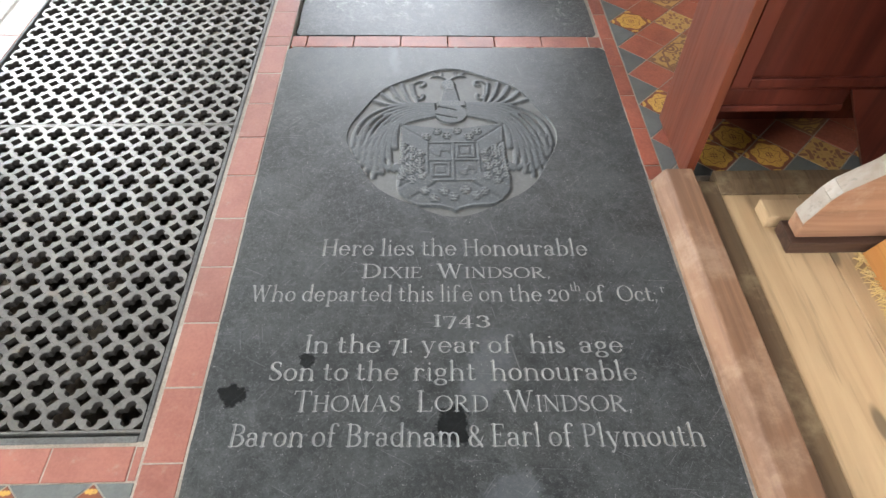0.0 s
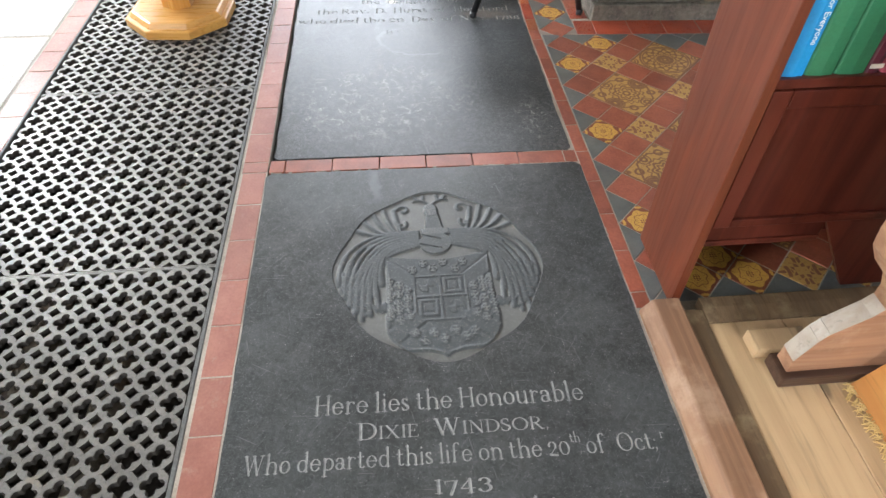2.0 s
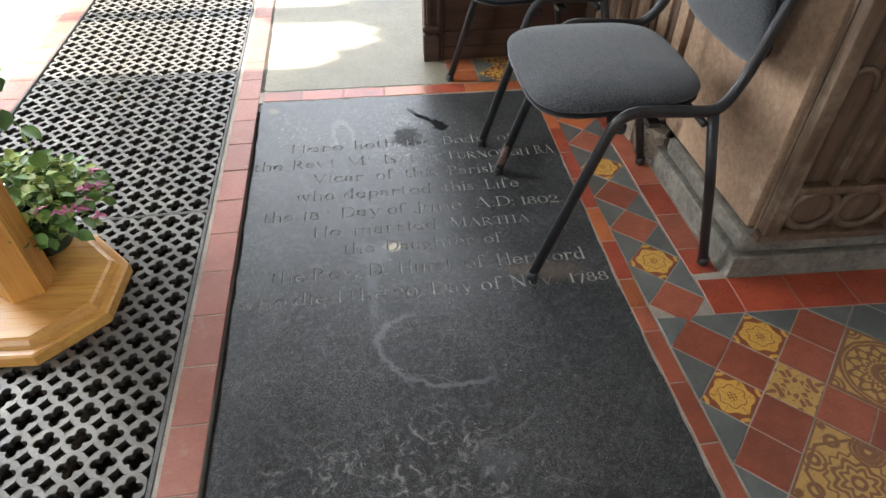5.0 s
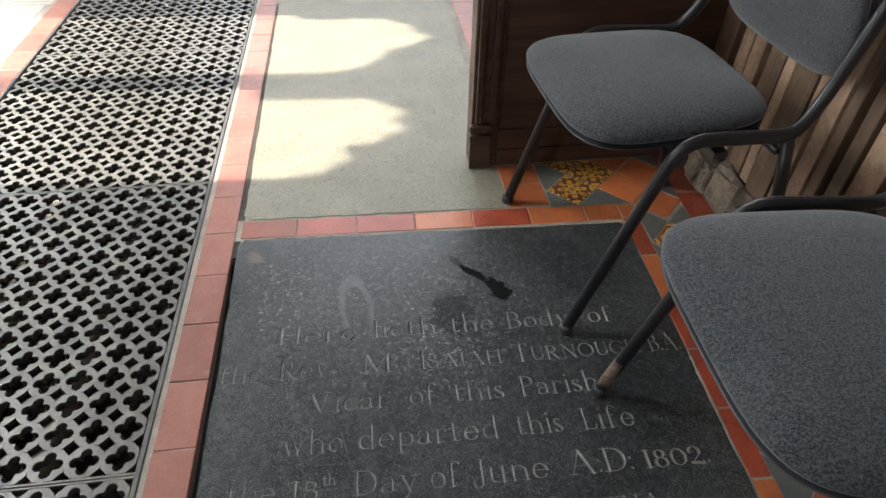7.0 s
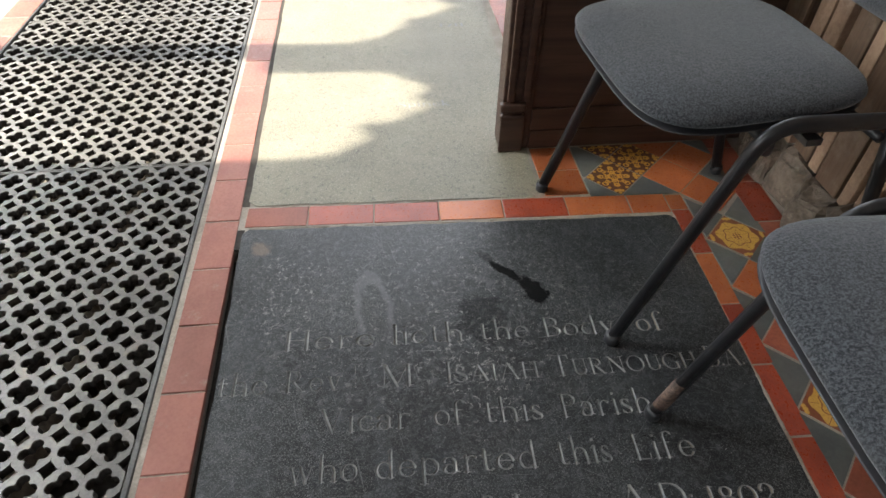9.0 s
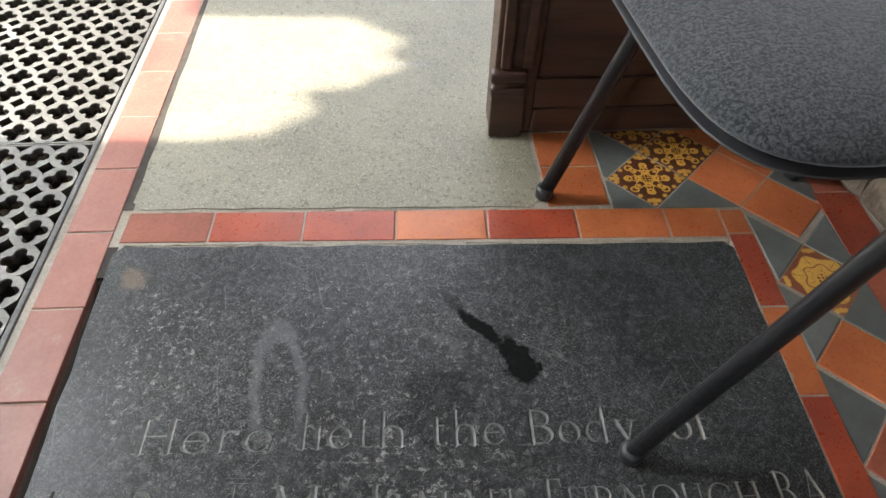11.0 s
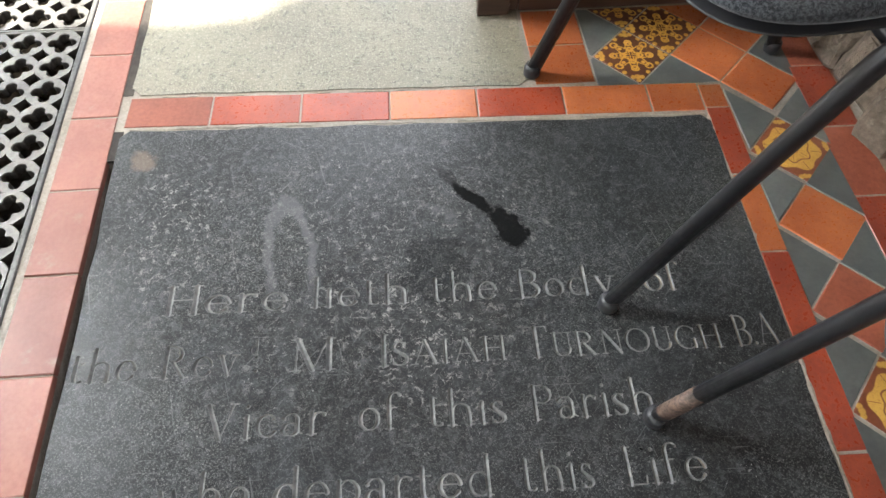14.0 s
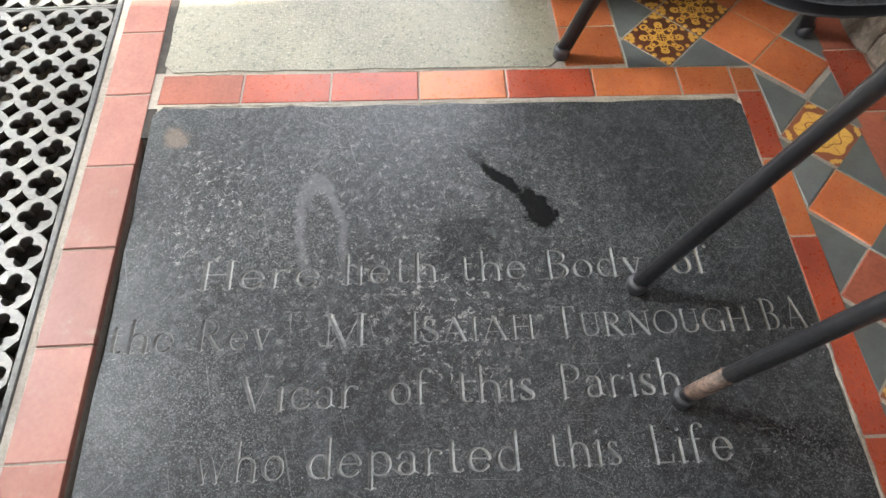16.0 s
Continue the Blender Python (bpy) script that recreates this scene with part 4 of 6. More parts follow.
LINES_1 = [("Here lies the Honourable", 0.199, -1.02, 0.676, 0.052, TURN_1), ("D^IXIE  W^INDSOR,", 0.305, -1.093, 0.463, 0.042, TURN_1),
           ("Who departed this life on the 20   of  Oct;", 0.042, -1.158, 0.975, 0.045, TURN_1), ("th", 0.812, -1.142, 0.025, 0.024, TURN_1), ("r", 1.03, -1.15, 0.012, 0.024, TURN_1), ("1743", 0.48, -1.237, 0.132, 0.04, TURN_1),
           ("In the 71. year of  his  age", 0.19, -1.301, 0.717, 0.045, TURN_1), ("Son to the  right  honourable", 0.121, -1.368, 0.803, 0.045, TURN_1),
           ("T^HOMAS  L^ORD  W^INDSOR,", 0.181, -1.441, 0.713, 0.046, TURN_1), ("Baron of Bradnam & Earl of Plymouth", 0.063, -1.514, 0.966, 0.046, TURN_1)]
CX, CY, CA, CB = 0.545, -0.553, 0.312, 0.335


def crest_edge(a):
    """The wavy oval in which the arms are cut."""
    w = 1 + 0.018 * math.cos(8 * a) - 0.05 * abs(math.sin(2 * a)) ** 2
    return CA * w * math.cos(a), CB * w * math.sin(a)


OVAL = [(CX + crest_edge(2 * math.pi * k / 120)[0], CY + crest_edge(2 * math.pi * k / 120)[1]) for k in range(120)]
first_slab = inscribed("slab", ragged([(-0.012, -2.3), (1.088, -2.3), (1.092, -0.094), (-0.014, -0.075)], seed=2), LINES_1, SLATE_1, ledgers, holes=[OVAL])


def crest_height(u, v):
    """Relief of the arms, over u and v from -1 to 1: shield, saltire, inner shield, helm with stag's head, and leafy mantling."""
    h = np.full_like(u, -0.0075)

    def raise_to(mask, z):
        np.copyto(h, np.maximum(h, z), where=mask)

    def stroke(px, py, width, top, base=-0.0075):
        d = np.full_like(u, 9.0)
        for a, b, c, e in zip(px, py, px[1:], py[1:]):
            dx, dy = c - a, e - b
            s = np.clip(((u - a) * dx + (v - b) * dy) / (dx * dx + dy * dy + 1e-9), 0, 1)
            d = np.minimum(d, np.hypot(u - a - s * dx, v - b - s * dy))
        z = base + (top - base) * np.sqrt(np.clip(1 - (d / width) ** 2, 0, 1))
        np.copyto(h, np.maximum(h, z), where=d < width)

    # mantling, mirrored: strands that run out from the helm and fall in a fan of leaves, and a second spray that curls upwards
    t = np.linspace(0, 1, 14)

    def strand(side, a, b, c, width, top=-0.0006):
        px = (1 - t) ** 2 * a[0] + 2 * t * (1 - t) * b[0] + t * t * c[0]
        py = (1 - t) ** 2 * a[1] + 2 * t * (1 - t) * b[1] + t * t * c[1]
        stroke(side * px, py, width, top)
        stroke(side * px[-5:], py[-5:], width * 1.45, top - 0.0008)

    for side in (-1, 1):
        for k in range(8):
            f = k / 7
            strand(side, (0.17, 0.46 - 0.17 * f), (0.98 - 0.36 * f, 0.5 - 0.2 * f), (0.95 - 0.4 * f, 0.05 - 0.5 * math.sin(0.4 + 2.3 * f)), 0.021 + 0.006 * (k % 2))
        for k in range(5):
            f = k / 4
            strand(side, (0.28, 0.42), (0.66 - 0.3 * f, 0.4 + 0.02 * f), (0.84 - 0.44 * f, 0.5 + 0.28 * math.sin(0.2 + 1.6 * f)), 0.02)
        for k in range(6):
            f = k / 5
            strand(side, (0.56 + 0.06 * f, 0.16), (0.62 + 0.25 * f, -0.12), (0.58 + 0.38 * f, -0.3 - 0.24 * math.sin(0.5 + 2.2 * f)), 0.019)
        for k in range(5):
            f = k / 4
            strand(side, (0.16, 0.3 - 0.03 * f), (0.4, 0.27 - 0.06 * f), (0.52 + 0.03 * f, 0.22 - 0.1 * f), 0.014, -0.0012)
        for cx, cy, r, turn in ((0.3, 0.76, 0.07, 0.3), (0.33, 0.56, 0.06, 2.4), (0.9, -0.02, 0.06, 2.1), (0.9, -0.2, 0.07, 3.0), (0.72, -0.46, 0.07, 1.5), (0.6, 0.24, 0.08, 0.5), (0.8, -0.36, 0.06, 0.2)):
            curl = np.linspace(0, 4.8, 20)
            rr = r * (1 - curl / 5.8)
            stroke(side * (cx + rr * np.cos(curl + turn)), cy + rr * np.sin(curl + turn), 0.02, -0.0006)
        for k in range(9):
            a = 0.5 + 0.35 * k
            raise_to(np.hypot(u * side - 0.72 - 0.2 * math.cos(a), (v + 0.08 + 0.36 * math.sin(a * 0.6)) * 0.8) < 0.035, -0.0022)
    # the shield: upright sides, rounded below to an ogee point
    low = np.clip((-0.55 - v) / 0.4, 0, 1)
    half = 0.53 - 0.03 * np.cos(3.0 * (v + 0.2)) - 0.36 * low ** 3
    foot = -0.9 - 0.07 * np.exp(-np.abs(u) / 0.07) + 0.25 * np.clip(np.abs(u) - 0.3, 0, 1)
    sh = (np.abs(u) < half) & (v < 0.12 - 0.03 * np.cos(u * 6)) & (v > foot)
    rim = np.minimum(half - np.abs(u), v - foot)
    h[sh] = -0.0028
    h[sh & (rim < 0.035)] = -0.0004
    h[sh & (rim < 0.014)] = -0.0045
    for s in (-1, 1):
        e = np.abs(u * 0.8 + s * (v + 0.38)) * 0.78
        h[sh & (e < 0.085) & (rim > 0.035)] = -0.0014
        h[sh & (np.abs(e - 0.085) < 0.01)] = -0.0042
    # small crosses strewn over the four fields
    cr = random.Random(4)
    spots = [(sx * (0.31 + 0.085 * a), -0.14 - 0.1 * b - 0.05 * (a % 2)) for sx in (-1, 1) for a in range(3) for b in range(1 if a == 0 else 0, 5)]
    spots += [(-0.25 + 0.1 * a, -0.02 + 0.07 * (a % 2)) for a in range(6)] + [(-0.27 + 0.09 * a, -0.72 - 0.07 * (a % 2)) for a in range(7)]
    for cx, cy in spots:
        cx, cy = cx + cr.uniform(-0.01, 0.01), cy + cr.uniform(-0.015, 0.015)
        m = sh & (((np.abs(u - cx) < 0.012) & (np.abs(v - cy) < 0.045)) | ((np.abs(v - cy) < 0.012) & (np.abs(u - cx) < 0.04)) | ((np.abs(u - cx) < 0.026) & (np.abs(np.abs(v - cy) - 0.035) < 0.009)) | ((np.abs(v - cy) < 0.024) & (np.abs(np.abs(u - cx) - 0.033) < 0.008)))
        raise_to(m, 0.0004)
    # the inner quartered shield
    inn = (np.abs(u) < 0.25) & (v < -0.1) & (v > -0.6) & ((v > -0.52) | (np.abs(u) < 0.2))
    h[inn] = -0.0032
    h[inn & ((np.abs(u) < 0.012) | (np.abs(v + 0.34) < 0.012) | (np.abs(u) > 0.232) | (v > -0.118) | (v < -0.582))] = -0.0008
    for cx, cy in ((0.12, -0.22), (-0.12, -0.46)):
        b = np.maximum(np.abs(u - cx), np.abs(v - cy))
        h[inn & (b < 0.09) & (b > 0.062)] = -0.001
        h[inn & (b < 0.04)] = -0.0018
    for cx, cy in ((-0.12, -0.22), (0.12, -0.46)):
        h[inn & (np.hypot((u - cx) * 0.8, v - cy) < 0.07) & (np.sin(40 * (u - cx)) * np.sin(34 * (v - cy)) > -0.1)] = -0.0015
    # helm, torse and the stag's head with antlers
    raise_to(np.hypot((u - 0.0) / 0.16, (v - 0.3) / 0.14) < 1, -0.0004)
    h[(np.hypot((u - 0.0) / 0.16, (v - 0.3) / 0.14) < 1) & (np.abs(np.sin(26 * (v + 0.3 * u))) < 0.16) & (u < 0.06)] = -0.004
    raise_to((np.abs(v - 0.45) < 0.04) & (np.abs(u - 0.01) < 0.14), 0.0)
    raise_to((np.abs(u - 0.0) < 0.1 - 0.16 * (v - 0.45)) & (v > 0.45) & (v < 0.72), -0.0004)
    raise_to(np.hypot((u + 0.015) / 0.07, (v - 0.75) / 0.09) < 1, 0.0006)
    for s in (-1, 1):
        stroke(np.array([0, 0.06, 0.12, 0.17]) * s - 0.01, np.array([0.82, 0.88, 0.9, 0.96]), 0.016, -0.001)
        stroke(np.array([0.08, 0.07]) * s - 0.01, np.array([0.89, 0.97]), 0.013, -0.001)
        stroke(np.array([0.12, 0.18]) * s - 0.01, np.array([0.9, 0.89]), 0.012, -0.001)
    return h


def crest():
    """Rings of a disc stretched to the oval, so that the relief meets the slab's edge."""
    nr, na = 150, 460
    a = np.arange(na) * 2 * math.pi / na
    edge = np.array([crest_edge(k) for k in a])
    rr = (np.arange(nr) + 1) / nr
    x = rr[:, None] * edge[None, :, 0]
    y = rr[:, None] * edge[None, :, 1]
    z = crest_height(x / CA, y / CB)
    for _ in range(1):
        z = (z + 0.5 * (np.roll(z, 1, 1) + np.roll(z, -1, 1))) / 2
    z *= 0.85
    z[-1, :] = 0.0
    z[-2, :] = np.minimum(z[-2, :], -0.002)
    verts = np.stack([x + CX, y + CY, z], -1).reshape(-1, 3).tolist() + [(CX, CY, float(z[0].mean()))]
    faces = []
    for i in range(nr - 1):
        for j in range(na):
            k = (j + 1) % na
            faces.append((i * na + j, (i + 1) * na + j, (i + 1) * na + k, i * na + k))
    faces += [(nr * na, j, (j + 1) % na) for j in range(na)]
    me = bpy.data.meshes.new("heraldic_carving")
    me.from_pydata(verts, [], faces)
    me.materials.append(CREST)
    me.polygons.foreach_set("use_smooth", [True] * len(me.polygons))
    return me


part("heraldic_carving", crest(), CREST, first_slab, "shield, helm and mantling carved in low relief, worn pale")

second = thing("ledger_stone", (0, 0, 0), "black slate ledger stone with a long worn inscription", "ledger stone", "ledger stones")
T2 = -0.022
LINES_2 = [(w, x0, y, x1 - x0, 0.05, T2) for w, x0, x1, y in (
    ("Here", 0.135, 0.33, 1.78), ("lieth", 0.364, 0.521, 1.776), ("the", 0.554, 0.664, 1.771), ("Body", 0.693, 0.859, 1.767), ("of", 0.902, 0.969, 1.763), ("the", 0.012, 0.112, 1.68), ("Rev", 0.145, 0.262, 1.677), 
    (":", 0.282, 0.29, 1.675), ("M", 0.335, 0.405, 1.673), (":", 0.436, 0.443, 1.672), ("I^SAIAH", 0.468, 0.663, 1.67), ("T^URNOUGH", 0.69, 1.0, 1.665), ("B.A.", 1.022, 1.1, 1.658), ("Vicar", 0.215, 0.392, 1.581), 
    ("of", 0.435, 0.5, 1.577), ("this", 0.534, 0.65, 1.574), ("Parish", 0.685, 0.87, 1.571), ("who", 0.163, 0.29, 1.486), ("departed", 0.319, 0.619, 1.482), ("this", 0.656, 0.758, 1.476), ("Life", 0.799, 0.918, 1.472), 
    ("the", 0.063, 0.16, 1.39), ("18", 0.187, 0.242, 1.387), ("Day", 0.307, 0.44, 1.384), ("of", 0.459, 0.525, 1.381), ("June", 0.544, 0.703, 1.379), ("A:D:", 0.742, 0.878, 1.375), ("1802.", 0.901, 1.04, 1.371))]
LINES_2 += [("d", 0.275, 1.704, 0.014, 0.024, T2), ("r", 0.412, 1.7, 0.012, 0.02, T2), ("th", 0.25, 1.412, 0.026, 0.022, T2),
           ("He  married  M^ARTHA", 0.22, 1.297, 0.687, 0.047, T2), ("the  Daughter  of", 0.312, 1.208, 0.49, 0.045, T2),
           ("the Rev.  D.  Hurst  of  Hertford", 0.102, 1.112, 0.928, 0.047, T2), ("who died the 20  Day of Nov.  1788", 0.016, 1.02, 1.054, 0.045, T2),
           ("1", 0.43, 0.9, 0.008, 0.03, T2), ("1", 0.45, 0.9, 0.008, 0.03, T2), (": .", 0.42, 0.76, 0.03, 0.03, T2), (". : .  . . .", 0.66, 0.735, 0.22, 0.03, -0.25)]
inscribed("slab", ragged([(0.004, 0.0), (1.079, -0.024), (1.086, 0.9), (1.126, 2.132), (0.006, 2.17)], seed=5, amp=0.005, chip=0.016), LINES_2, SLATE_2, second, slope=1.3, cut=CUT_2)

third = thing("ledger_stone", (0, 0, 0), "grey-brown sandstone floor slab with faint worn lettering", "ledger stone", "ledger stones")
inscribed("slab", ragged([(0.008, 2.262), (0.79, 2.236), (0.84, 3.9), (0.0, 3.95)], seed=8, amp=0.004), [("Spinck", 0.43, 2.72, 0.17, 0.03, 0.0), ("1711", 0.62, 3.3, 0.1, 0.03, 0.0), ("John Brown", 0.3, 3.8, 0.45, 0.035, 0.0)], SANDSTONE, third, slope=0.5)

# ---- heating grating ----
P = 0.0695


def grating_cells(nx, ny):
    """Cast plate: every cell has a quatrefoil opening, with small lozenges where four cells meet."""
    n = 32
    inner, outer, corner = [], [], []
    for k in range(n):
        a = 2 * math.pi * k / n + math.pi / n
        d = abs(((a + math.pi / 4) % (math.pi / 2)) - math.pi / 4)
        c, r = 0.243, 0.165
        q = r * r - (c * math.sin(d)) ** 2
        lobe = c * math.cos(d) + math.sqrt(q) if q > 0 else 0.17
        inner.append((max(lobe, 0.17) * math.cos(a), max(lobe, 0.17) * math.sin(a)))
        m = 0.5 / max(abs(math.cos(a)), abs(math.sin(a)))
        ch = 0.75 / (abs(math.cos(a)) + abs(math.sin(a)))
        o = min(m, ch)
        outer.append((o * math.cos(a), o * math.sin(a)))
        corner.append(ch < m)
    verts, faces, slots = [], [], []
    for i in range(nx):
        for j in range(ny):
            b = len(verts)
            cx, cy = (i + 0.5) * P, (j + 0.5) * P
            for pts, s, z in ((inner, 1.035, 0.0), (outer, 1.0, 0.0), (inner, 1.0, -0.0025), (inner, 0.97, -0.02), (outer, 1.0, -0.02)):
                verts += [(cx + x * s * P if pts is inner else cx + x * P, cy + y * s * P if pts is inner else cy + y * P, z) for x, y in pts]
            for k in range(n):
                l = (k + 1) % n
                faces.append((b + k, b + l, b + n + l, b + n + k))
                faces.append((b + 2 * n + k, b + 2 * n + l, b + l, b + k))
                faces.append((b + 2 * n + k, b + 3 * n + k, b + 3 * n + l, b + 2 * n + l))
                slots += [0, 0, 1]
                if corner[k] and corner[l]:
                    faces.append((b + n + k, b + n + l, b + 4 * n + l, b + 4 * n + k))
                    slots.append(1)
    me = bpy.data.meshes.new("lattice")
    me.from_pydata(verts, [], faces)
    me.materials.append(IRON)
    # Second slot, for the hole walls: their shade is put into the colour.
    me.materials.append(IRON_SHADE)
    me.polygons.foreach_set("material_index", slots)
    return me


NX, NY = 12, 14
LATTICE = grating_cells(NX, NY)
GRATE_X0 = -0.957
_y, _k = -1.473, 0
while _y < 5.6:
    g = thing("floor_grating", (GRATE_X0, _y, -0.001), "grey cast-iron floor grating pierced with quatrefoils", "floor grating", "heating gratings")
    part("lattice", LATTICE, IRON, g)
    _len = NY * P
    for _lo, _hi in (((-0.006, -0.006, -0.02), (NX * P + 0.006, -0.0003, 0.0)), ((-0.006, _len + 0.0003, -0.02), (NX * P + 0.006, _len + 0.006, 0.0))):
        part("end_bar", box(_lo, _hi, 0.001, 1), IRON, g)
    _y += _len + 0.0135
for _x0, _x1 in ((GX0 - 0.004, GX0 + 0.005), (-0.1205, -0.1085)):
    tagged(part("grating_rail", box((_x0, GY0, -0.03), (_x1, 5.8, 0.001), 0.002, 1), IRON_EDGE), "dark cast-iron rail beside the grating", "rail", "grating rails")
tagged(part("grating_rail", box((GX0, GY0 - 0.002, -0.03), (-0.1205, GY0 + 0.012, 0.001), 0.002, 1), IRON_EDGE), "dark cast-iron end rail of the grating", "rail", "grating rails")
for _x in (-0.68, -0.42):
    tagged(part("heating_pipe", tube([(_x, GY0 + 0.02, -0.2), (_x, 2.2, -0.2), (_x, 5.9, -0.2)], 0.045, 14), PIPE, smooth=True), "dusty iron heating pipe under the grating", "pipe", "heating pipes")
    for _q in range(9):
        tagged(part("pipe_bracket", box((_x - 0.055, -1.3 + 0.8 * _q, -0.42), (_x + 0.055, -1.27 + 0.8 * _q, -0.245)), PIPE), "iron bracket that carries the heating pipe", "bracket", "pipe brackets")

# ---- octagonal oak stand, with flower pot and trailing ivy ----
STAND = (-0.53, 1.135)


def octagon(r, turn=22.5):
    return [(r * math.cos(radians(turn + 45 * k)), r * math.sin(radians(turn + 45 * k))) for k in range(8)]


def frustum(levels, sides=8, turn=22.5):
    bm = bmesh.new()
    rings = [[bm.verts.new((r * math.cos(radians(turn + 360 / sides * k)), r * math.sin(radians(turn + 360 / sides * k)), z)) for k in range(sides)] for r, z in levels]
    for a, b in zip(rings, rings[1:]):
        for k in range(sides):
            bm.faces.new((a[k], a[(k + 1) % sides], b[(k + 1) % sides], b[k]))
    bm.faces.new(rings[0]), bm.faces.new(rings[-1])
    return bm


stand = thing("flower_stand", (*STAND, 0.0), "pale polished oak pedestal on a stepped octagonal base", "stand", rz=-4)
part("base", frustum([(0.243, 0.0), (0.25, 0.004), (0.25, 0.036), (0.244, 0.041)]), PALE_OAK_FLAT, stand)
part("base_step", frustum([(0.226, 0.0412), (0.222, 0.05), (0.213, 0.062), (0.205, 0.066)]), PALE_OAK_FLAT, stand)
part("post", frustum([(0.073, 0.0662), (0.069, 0.6), (0.064, 1.08)], 6, 30), PALE_OAK, stand, "six-sided oak post")
part("top", frustum([(0.09, 1.0805), (0.17, 1.11), (0.17, 1.13), (0.16, 1.135)]), PALE_OAK_FLAT, stand)


def leaf_mesh(name, length, width, material, lobes=1):
    bm = bmesh.new()
    n = 7
    left, mid, right = [], [], []
    for i in range(n):
        t = i / (n - 1)
        w = width * math.sin(math.pi * min(1, t * 0.93 + 0.07)) ** 0.8 * (1 + (0.3 * abs(math.sin(math.pi * 2.5 * t)) if lobes > 1 else 0)) * (1 - t * 0.3)
        droop = -0.35 * length * t * t
        mid.append(bm.verts.new((length * t, 0, droop - 0.06 * width)))
        left.append(bm.verts.new((length * t, w / 2, droop + 0.1 * width)))
        right.append(bm.verts.new((length * t, -w / 2, droop + 0.1 * width)))
    for i in range(n - 1):
        bm.faces.new((mid[i], mid[i + 1], left[i + 1], left[i]))
        bm.faces.new((right[i], right[i + 1], mid[i + 1], mid[i]))
    return mesh_from(name, bm, material, True)


def plant(at, seed, name, label, spread=0.2, height=0.2, count=150, flowers=26, pot=True):
    rnd = random.Random(seed)
    p = thing(name, at, label, "potted plant")
    if pot:
        part("pot", lathe([(0.058, 0.0), (0.066, 0.002), (0.085, 0.115), (0.091, 0.117), (0.091, 0.132), (0.083, 0.132), (0.08, 0.11), (0.01, 0.11)], 28), POT, p, "dark green plastic pot", smooth=False)
        part("soil", lathe([(0.01, 0.1102), (0.078, 0.1102), (0.07, 0.118), (0.01, 0.12)], 20), SOIL, p)
    kinds = [leaf_mesh("leaf", 0.034, 0.027, LEAF, 2), leaf_mesh("leaf", 0.031, 0.024, LEAF_PALE, 2), leaf_mesh("leaf", 0.042, 0.033, LEAF, 2)]
    petal = leaf_mesh("petal", 0.02, 0.016, PETAL)
    base = Vector((0, 0, 0.115))
    for i in range(count):
        az, el = rnd.uniform(0, 2 * math.pi), rnd.uniform(-0.15, 1.35)
        r = rnd.uniform(0.35, 1.0)
        tip = base + Vector((math.cos(az) * math.cos(el) * spread * r, math.sin(az) * math.cos(el) * spread * r, math.sin(el) * height * r))
        if i % 5 == 0:
            part("stem", tube([base, base.lerp(tip, 0.5) + Vector((0, 0, 0.03)), tip], 0.0018, 5), LEAF, p)
        o = part("leaf", rnd.choice((kinds[0], kinds[1], kinds[1]) if el > 0.5 else kinds), LEAF, p)
        o.matrix_basis = pose(*tip, rnd.uniform(-40, 40), rnd.uniform(-50, 30), math.degrees(az) + rnd.uniform(-50, 50))
    for i in range(flowers):
        az = rnd.uniform(-0.9, 0.7)
        el = rnd.uniform(0.0, 0.7)
        tip = base + Vector((math.cos(az) * math.cos(el) * spread, math.sin(az) * math.cos(el) * spread, math.sin(el) * height))
        for k in range(3):
            o = part("petal", petal, PETAL, p)
            o.matrix_basis = pose(*tip, rnd.uniform(-30, 30), rnd.uniform(-40, 10), 120 * k + rnd.uniform(-20, 20))
    return p


plant((-0.525, 1.3, 0.0665), 4, "flowering_plant", "bushy green and yellow plant with pink flowers in a pot", 0.2, 0.15, 700, 14)


def ivy(at, seed):
    """Ivy in a bowl on the stand, with trails that hang down."""
    rnd = random.Random(seed)
    p = thing("ivy_plant", at, "trailing green ivy in a shallow bowl on the stand", "potted plant")
    part("bowl", lathe([(0.06, 0.0), (0.08, 0.004), (0.12, 0.06), (0.114, 0.062), (0.07, 0.02), (0.01, 0.02)], 28), POT, p)
    kinds = [leaf_mesh("leaf", 0.05, 0.045, LEAF, 2), leaf_mesh("leaf", 0.04, 0.036, LEAF_PALE, 2)]
    for az, drop in ((1.07, 0.84), (0.4, 0.12), (1.6, 0.3), (2.2, 0.2), (3.4, 0.15), (5.2, 0.08)):
        pts = [Vector((0.03 * math.cos(az), 0.03 * math.sin(az), 0.03)), Vector((0.11 * math.cos(az), 0.11 * math.sin(az), 0.09)), Vector((0.18 * math.cos(az), 0.18 * math.sin(az), 0.0))]
        z = 0.0
        while z > -drop:
            z -= 0.07
            pts.append(Vector((0.18 * math.cos(az) + rnd.uniform(-0.02, 0.02), 0.18 * math.sin(az) + rnd.uniform(-0.02, 0.02), z)))
        part("stem", tube(pts, 0.0015, 5), LEAF, p)
        for q in pts[1:]:
            for _ in range(2):
                o = part("leaf", rnd.choice(kinds), LEAF, p)
                o.matrix_basis = pose(*q, rnd.uniform(-30, 30), rnd.uniform(10, 70), rnd.uniform(0, 360))
    return p


ivy((STAND[0], STAND[1], 1.1355), 9)

